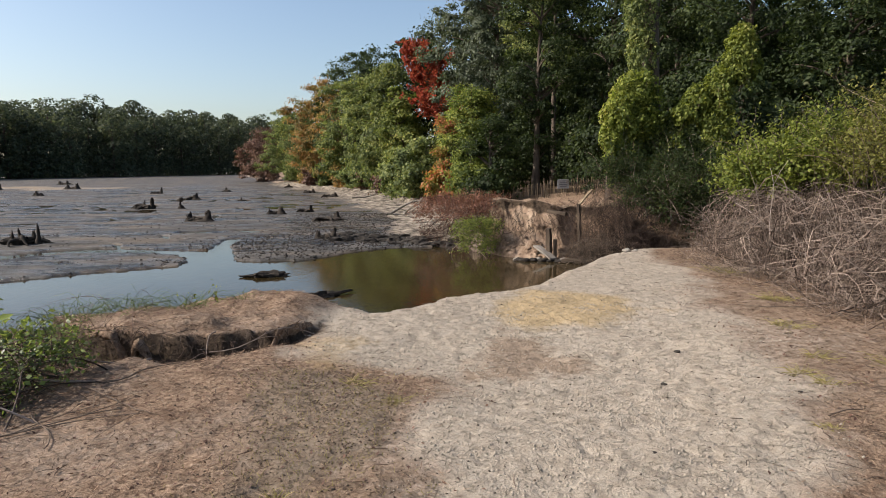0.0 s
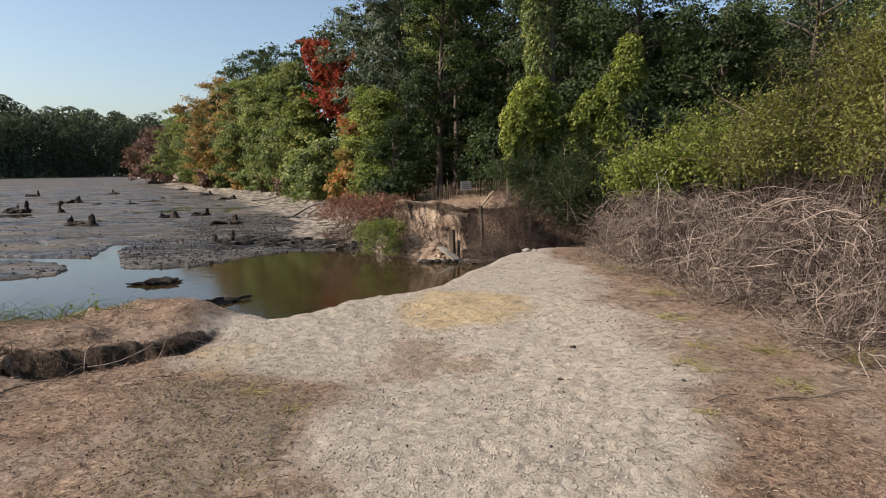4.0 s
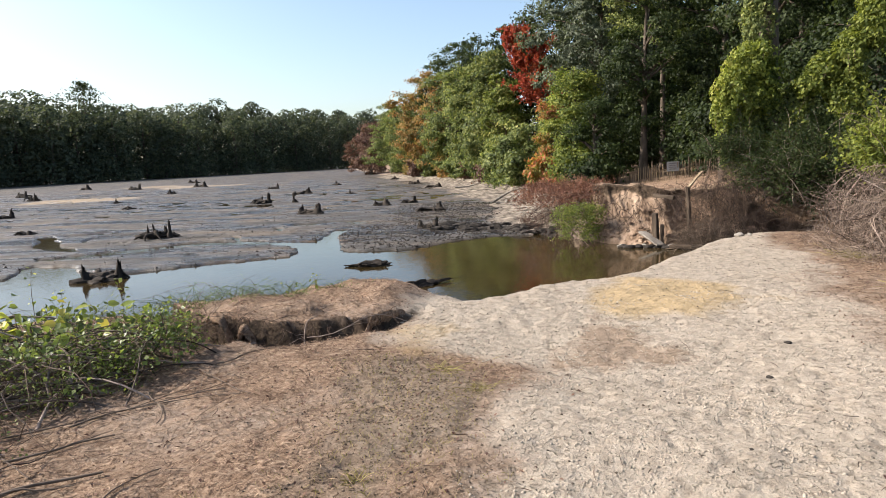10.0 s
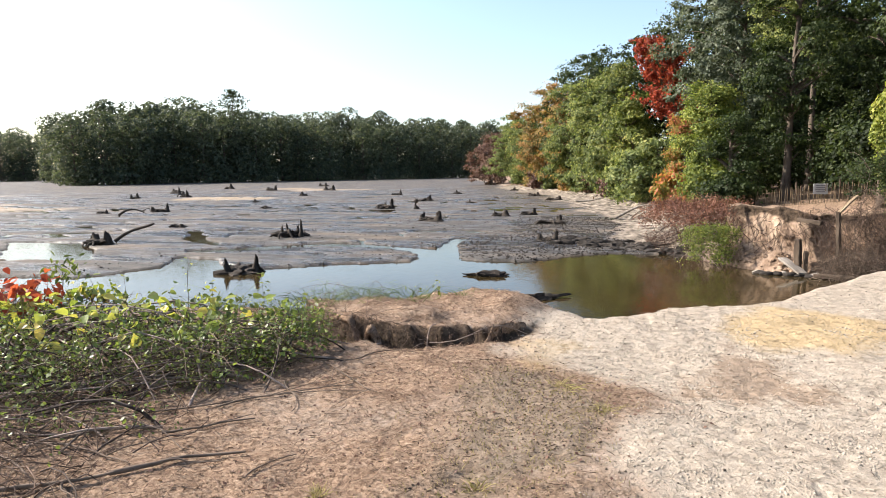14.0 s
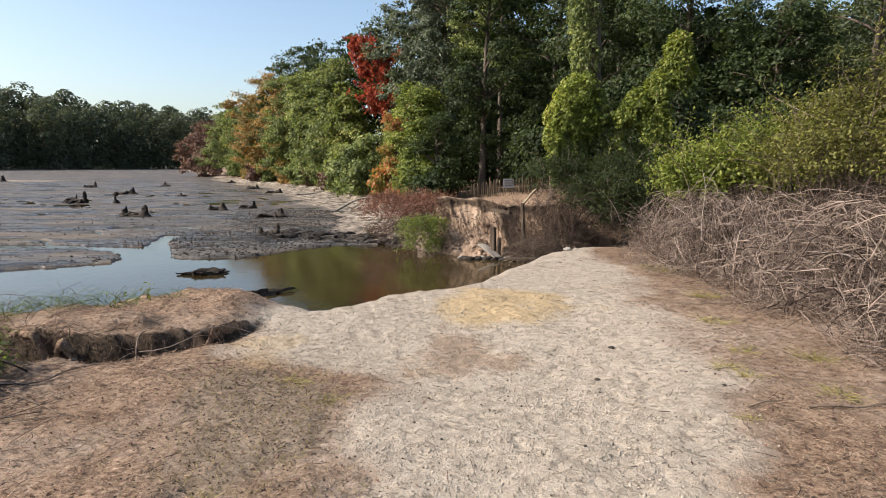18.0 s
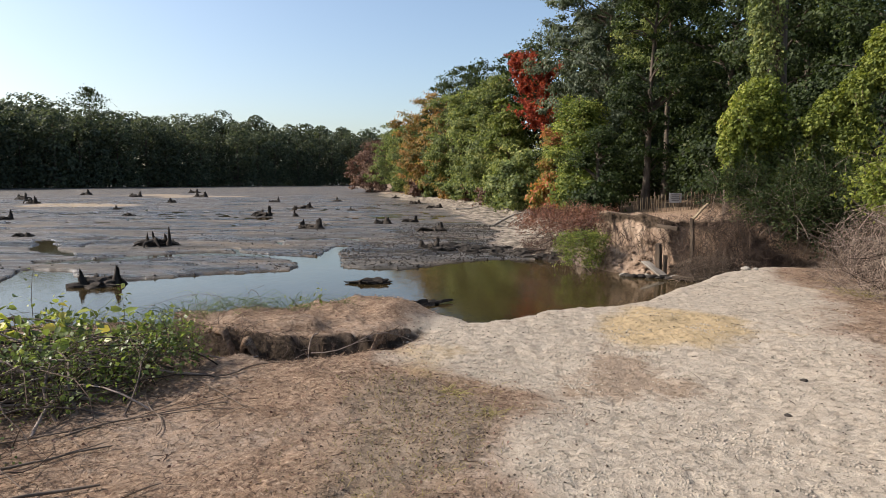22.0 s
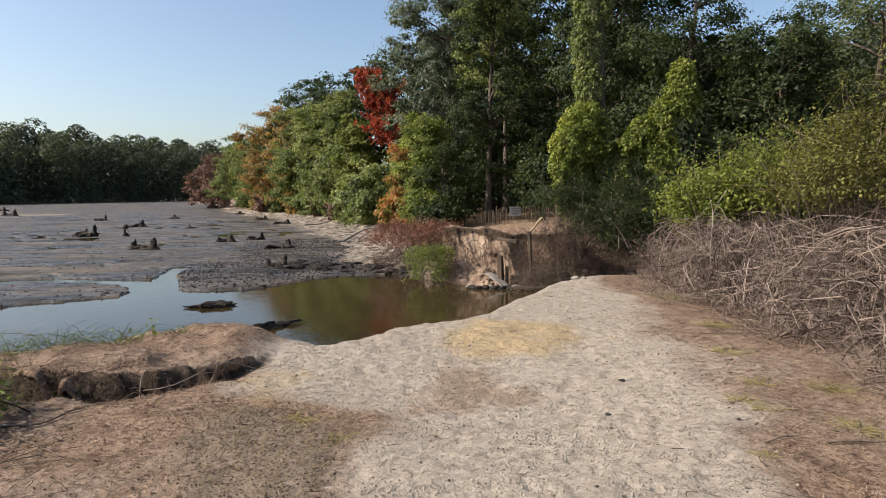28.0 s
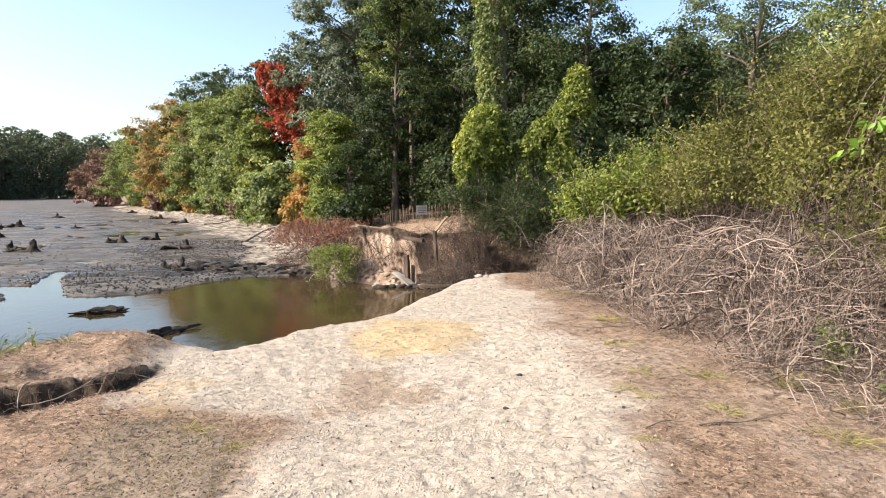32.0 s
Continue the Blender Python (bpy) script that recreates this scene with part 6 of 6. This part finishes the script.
def ribbons(p, length, width, r, tilt=0.25):
    """Flat dry blades lying at all angles."""
    n = len(p)
    a = r.uniform(0, 2 * np.pi, n)
    ln = (length * r.uniform(0.35, 1.6, n))[:, None]
    d = unit(np.stack([np.cos(a), np.sin(a), r.normal(0, tilt, n)], -1))
    side = unit(np.cross(d, unit(np.stack([r.normal(0, 0.5, n), r.normal(0, 0.5, n), np.ones(n)], -1))))
    w = (width * r.uniform(0.5, 1.4, n))[:, None]
    mid = p + np.stack([0 * a, 0 * a, np.abs(d[:, 2]) * ln[:, 0] * 0.5 + r.uniform(0.002, 0.016, n)], -1)
    q = np.stack([mid - d * ln * 0.5 - side * w, mid - d * ln * 0.5 + side * w, mid + d * ln * 0.5 + side * w * 0.4, mid + d * ln * 0.5 - side * w * 0.4], 1)
    return q.reshape(-1, 3), np.arange(4 * n).reshape(n, 4)


def blades(p, length, width, r, flat=0.15):
    """Thin straws lying on the ground."""
    n = len(p)
    a = r.uniform(0, 2 * np.pi, n)
    ln = length * r.uniform(0.4, 1.5, n)
    d = np.stack([np.cos(a), np.sin(a), r.normal(0, flat, n)], -1) * ln[:, None] * 0.5
    mid = p + np.array([0, 0, 0.006]) + np.stack([np.zeros(n), np.zeros(n), np.abs(d[:, 2]) + r.uniform(0, 0.012, n)], -1)
    bow = np.stack([-np.sin(a), np.cos(a), 0 * a], -1) * (ln * r.normal(0, 0.12, n))[:, None]
    return tubes(np.stack([mid - d, mid + bow, mid + d], 1), width * r.uniform(0.6, 1.3, (n, 1)) * np.array([[0.8, 1, 0.6]]), 3)


r = np.random.default_rng(51)
p = scatter(240000, (-5.0, 6.5, 1.6, 13), r, lambda p, a, b, c, r: (r.uniform(0, 1, len(p)) < (0.12 + 0.88 * a[:, 1]) * (1 - a[:, 0]) * np.clip(6 / (np.hypot(p[:, 0], p[:, 1]) + 1), 0.25, 1)))
v, f = ribbons(p[:100000], 0.034, 0.0016, r)
tagged(new("straw_litter", mesh_of("straw_litter", v, f, STRAW)), "dry straw and needles strewn over the ground", "litter", kind="stuff")
p = scatter(18000, (-5.5, 7.5, 1.5, 12), r, lambda p, a, b, c, r: (r.uniform(0, 1, len(p)) < 0.7 * (1 - a[:, 0])))
v, f = leaves(p[:14000] + [0, 0, 0.007], 0.026, r, 0.6, 1.6, 0.12)
tagged(new("leaf_litter", mesh_of("leaf_litter", v, f, BROWN_LEAF)), "brown fallen leaves scattered on the litter", "litter", kind="stuff")
p = scatter(7000, (-5.0, 7.0, 1.5, 12), r, lambda p, a, b, c, r: (r.uniform(0, 1, len(p)) < 0.12 + 0.75 * (1 - a[:, 0])))
v, f = blades(p[:2200], 0.09, 0.0022, r, 0.12)
tagged(new("twig_litter", mesh_of("twig_litter", v, f, TWIG)), "small dark twigs lying on the ground", "litter", kind="stuff")


def crumbs(p, size, r):
    """Small broken clods and pebbles: rough octahedra."""
    n = len(p)
    s = size * r.uniform(0.4, 1.6, n) ** 1.6
    base = np.array([[1, 0, 0], [0, 1, 0], [-1, 0, 0], [0, -1, 0], [0, 0, 0.8], [0, 0, -0.6]], float)
    v = base[None] * s[:, None, None] * r.uniform(0.6, 1.3, (n, 6, 1))
    a = r.uniform(0, 6.28, n)
    c, q = np.cos(a)[:, None], np.sin(a)[:, None]
    v = np.stack([v[..., 0] * c - v[..., 1] * q, v[..., 0] * q + v[..., 1] * c, v[..., 2]], -1) + p[:, None] + np.array([0, 0, 0.15 * size])
    f = np.array([[0, 1, 4], [1, 2, 4], [2, 3, 4], [3, 0, 4], [1, 0, 5], [2, 1, 5], [3, 2, 5], [0, 3, 5]])
    return v.reshape(-1, 3), (f[None] + 6 * np.arange(n)[:, None, None]).reshape(-1, 3)


p = scatter(30000, (-2.0, 5.0, 1.6, 12.5), r, lambda p, a, b, c, r: (r.uniform(0, 1, len(p)) < a[:, 0] * np.clip(6 / (np.hypot(p[:, 0], p[:, 1]) + 1), 0.2, 1)))
v, f = crumbs(p[:14000], 0.0045, r)
q = scatter(60000, (-1.5, 4.5, 1.6, 11), r, lambda p, a, b, c, r: (r.uniform(0, 1, len(p)) < a[:, 0] * step(0.05, 0.3, fractal(p[:, 0], p[:, 1], 0.35, 3, 95)) * np.clip(5 / (np.hypot(p[:, 0], p[:, 1]) + 1), 0.2, 1)))
v2, f2 = crumbs(q[:9000] - [0, 0, 0.002], 0.0075, r)
v, f = np.concatenate([v, v2]), np.concatenate([f, f2 + len(v)])
tagged(new("path_grit", mesh_of("path_grit", v, f, SAND)), "pale grit and crumbs of sand on the path", "gravel", kind="stuff")
p = scatter(3000, (-2.0, 5.0, 1.6, 11), r, lambda p, a, b, c, r: (r.uniform(0, 1, len(p)) < 0.3 + 0.3 * a[:, 0]))
v, f = crumbs(p[:900], 0.0062, r)
tagged(new("dark_grit", mesh_of("dark_grit", v, f, BARK)), "dark crumbs of bark and pebbles on the path", "gravel", kind="stuff")
for (x, y), s in (((2.13, 5.55), 0.022), ((1.72, 4.72), 0.02), ((3.5, 11.85), 0.06), ((3.7, 11.95), 0.04), ((2.6, 4.4), 0.012), ((1.2, 3.4), 0.01)):
    bm = bmesh.new()
    lump(bm, (0, 0, 0), (s * 1.3, s, s * 0.75), r, 2, 0.3)
    ob = new("stone", bm_mesh(bm, "stone", STONE if s > 0.03 else WET_STONE, True))
    ob.location = (x, y, ground_z(x, y) + s * 0.3)
    tagged(ob, "pale flat stone at the end of the path" if s > 0.03 else "small dark stone on the pale path", "stone", "stones on the path")


def tuft(x, y, tall, wide, n, label, seed, mat=GRASS, name="grass_tuft"):
    r = np.random.default_rng(seed)
    s = np.stack([r.normal(0, wide * 0.35, n), r.normal(0, wide * 0.35, n), np.zeros(n) - 0.01], -1)
    e = s * 2.0 + np.stack([r.normal(0, wide * 0.5, n), r.normal(0, wide * 0.5, n), tall * r.uniform(0.3, 1.0, n)], -1)
    v, f = tubes(bent(s, e, 4, 0.12, r, 0.08), r.uniform(0.0018, 0.0032, (n, 1)) * np.array([[1, 0.9, 0.6, 0.15]]), 3)
    ob = new(name, mesh_of(name, v, f, mat))
    ob.location = (x, y, ground_z(x, y))
    return tagged(ob, label, "grass", "grass tufts")


for i, (x, y, h, w) in enumerate(((3.75, 4.96, 0.07, 0.22), (4.2, 4.5, 0.2, 0.13), (3.76, 3.43, 0.07, 0.2), (3.2, 5.2, 0.05, 0.15), (2.85, 4.8, 0.05, 0.14), (2.9, 4.55, 0.05, 0.12), (4.3, 3.9, 0.16, 0.15),
                                  (3.3, 4.1, 0.05, 0.16), (3.5, 6.2, 0.05, 0.2), (2.4, 3.7, 0.04, 0.08), (-0.85, 2.95, 0.07, 0.08), (-1.6, 2.6, 0.07, 0.08), (-0.35, 4.3, 0.05, 0.12), (-0.7, 4.7, 0.05, 0.18),
                                  (4.0, 7.4, 0.07, 0.25), (4.3, 9.4, 0.1, 0.3))):
    tuft(x, y, h, w * 0.75, int(40 + 260 * w), "tuft of yellow-green grass in the dry litter" if i != 1 else "fresh green grass tuft beside dead canes", 700 + i)
for i, (x, y, h, w, n) in enumerate(((-3.35, 6.55, 0.35, 0.3, 160), (-2.9, 6.85, 0.32, 0.35, 160), (-3.75, 6.3, 0.4, 0.35, 160), (-2.3, 7.1, 0.25, 0.2, 70), (-4.3, 6.1, 0.4, 0.4, 160), (-5.0, 5.8, 0.45, 0.4, 160))):
    tuft(x, y, h * 0.5, w * 1.1, n // 2, "tall thin grass growing on the bank edge", 730 + i, BANK_GRASS, "bank_grass")
r = np.random.default_rng(52)
p = scatter(5000, (-1.7, 0.2, 2.2, 5.2), r, lambda p, a, b, c, r: r.uniform(0, 1, len(p)) < 0.6 * c[:, 0])
n = len(p)
e = p + np.stack([r.normal(0, 0.02, n), r.normal(0, 0.02, n), r.uniform(0.01, 0.035, n)], -1)
v, f = tubes(bent(p, e, 3, 0.1, r, 0.1), r.uniform(0.001, 0.002, (n, 1)) * np.array([[1, 0.9, 0.2]]), 3)
tagged(new("worn_turf", mesh_of("worn_turf", v, f, GRASS)), "thin worn grass on grey soil", "grass", kind="stuff")
p = scatter(9000, (-1.8, 0.3, 2.0, 5.4), r, lambda p, a, b, c, r: r.uniform(0, 1, len(p)) < c[:, 0])
v, f = crumbs(p[:1600], 0.0045, r)
tagged(new("soil_crumbs", mesh_of("soil_crumbs", v, f, TIMBER)), "dark crumbs of trodden soil in the worn turf", "soil", kind="stuff")
# small seedling by the trench and a weed among the canes
for nm, lab, x, y, h, nn, sz, seed in (("seedling", "small green seedling on the bank edge", -2.58, 7.05, 0.2, 14, 0.06, 1), ("seedling", "leafy sprout on the edge of the bank", -2.85, 6.9, 0.16, 12, 0.05, 2), ("weed", "bluish green weed growing out of dead canes", 4.75, 4.55, 0.55, 420, 0.045, 3), ("weed", "green weed at the foot of the dead canes", 4.55, 3.7, 0.3, 160, 0.05, 4)):
    r = np.random.default_rng(750 + seed)
    ob = thing(nm, lab, "plant", at=(x, y, ground_z(x, y)))
    k = 3 if nn < 50 else 9
    e = np.stack([r.normal(0, h * 0.3, k), r.normal(0, h * 0.3, k), h * r.uniform(0.6, 1, k)], -1)
    line = bent(e * 0, e, 5, 0.0, r, 0.08)
    v, f = tubes(line, np.tile(np.linspace(0.004, 0.0015, 5), (k, 1)), 4)
    part("stems", mesh_of("stems", v, f, TWIG), ob, kind="stuff")
    q = line[r.integers(0, k, nn), r.integers(1, 5, nn)] + r.normal(size=(nn, 3)) * 0.05
    v, f = leaves(q, sz, r, 0.45, 0.3, 0.1)
    part("foliage", mesh_of("foliage", v, f, SHRUB if nn < 50 else GREEN), ob, kind="stuff")
# fallen sticks beside the brambles
for i, (a, b, w, br) in enumerate((((-3.2, 1.95), (-2.7, 2.36), 0.022, 1), ((-2.72, 2.35), (-2.24, 2.86), 0.02, 1), ((-3.95, 2.5), (-3.15, 2.2), 0.014, 1), ((-3.55, 2.5), (-2.75, 2.5), 0.012, 2), ((-3.57, 2.87), (-2.0, 4.0), 0.008, 2), ((-3.4, 2.6), (-2.95, 2.95), 0.016, 1), ((-2.9, 3.4), (-2.2, 4.1), 0.009, 2), ((-2.75, 4.55), (-1.95, 4.0), 0.008, 3), ((-2.55, 4.6), (-2.2, 5.1), 0.008, 2),
                                   ((-2.9, 2.9), (-2.5, 3.3), 0.012, 1), ((-2.05, 2.6), (-1.95, 2.95), 0.007, 0), ((-3.3, 3.1), (-2.6, 2.75), 0.01, 1), ((-2.75, 4.0), (-2.35, 3.5), 0.007, 2), ((2.9, 3.85), (3.7, 3.9), 0.009, 1),
                                   ((4.0, 3.0), (4.6, 3.3), 0.012, 1), ((2.5, 3.9), (2.8, 4.0), 0.008, 0), ((3.4, 7.1), (4.2, 6.9), 0.008, 1))):
    w = w * 0.75
    log_piece("fallen_stick", "thin grey stick lying on the litter", (*a, ground_z(*a) + w), (*b, ground_z(*b) + w + 0.03), w, w * 0.5, BANK_TWIG, 760 + i, br, 0.0, "fallen sticks", 0.08)

# clods along the mud edges
r = np.random.default_rng(53)
n = 22000
p = np.stack([r.uniform(-16, 1.5, n), r.uniform(12, 36, n)], -1)
z, a, b, c, _ = land(p[:, 0], p[:, 1])
ok = (b[:, 0] > 0.5) & (z > WATER_Z - 0.02) & (r.uniform(0, 1, n) < 0.08 + 0.92 * step(-8.5, -6.0, p[:, 0] + 1.5 * fractal(p[:, 0], p[:, 1], 3.0, 3, 97)))
p = np.concatenate([p, z[:, None]], 1)[ok]
v, f = crumbs(p[:9000], 0.026, r)
tagged(new("mud_clods", mesh_of("mud_clods", v, f, WET_STONE)), "dark wet clods of mud along the pool", "mud", kind="stuff")

# dark ridges of mud torn up along the sandy shore
bm = bmesh.new()
r = np.random.default_rng(54)
for i in range(90):
    t = r.uniform(0, 1)
    x = -4.2 + 4.9 * t + r.normal() * 0.2
    y = 23.6 - 3.0 * t + r.normal() * 0.45 + 0.9 * (i % 3 == 0)
    s = r.uniform(0.05, 0.17)
    lump(bm, (x, y, max(ground_z(x, y), WATER_Z) + s * 0.1), (s * 1.7, s, s * 0.7), r, 2, 0.9)
tagged(new("mud_lumps", bm_mesh(bm, "mud_lumps", WET_STONE)), "ridges of dark torn mud along the sandy shore", "mud", kind="stuff")

# a bright climbing vine that leans out of the tall shrubs
r = np.random.default_rng(790)
ob = thing("hanging_vine", "bright green vine with broad leaves leaning out of the shrubs", "vine", at=(6.6, 5.6, ground_z(6.6, 5.6)))
way = np.array([[0, 0, 0.2], [0.1, 0, 1.2], [0.0, -0.05, 2.2], [-0.2, -0.1, 2.62], [-0.5, -0.15, 2.6], [-0.75, -0.2, 2.4], [-0.95, -0.2, 2.15]], float)
v, f = tubes(way[None], np.linspace(0.011, 0.003, 7)[None], 6)
part("stem", mesh_of("stem", v, f, TWIG, True), ob)
q = way[r.integers(3, 7, 34)] + r.normal(size=(34, 3)) * [0.1, 0.1, 0.08]
v, f = broad_leaves(q, 0.12, r, 0.6, 0.4, 0.1, 0.5)
part("foliage", mesh_of("foliage", v, f, SPROUT_BRIGHT), ob, kind="stuff")
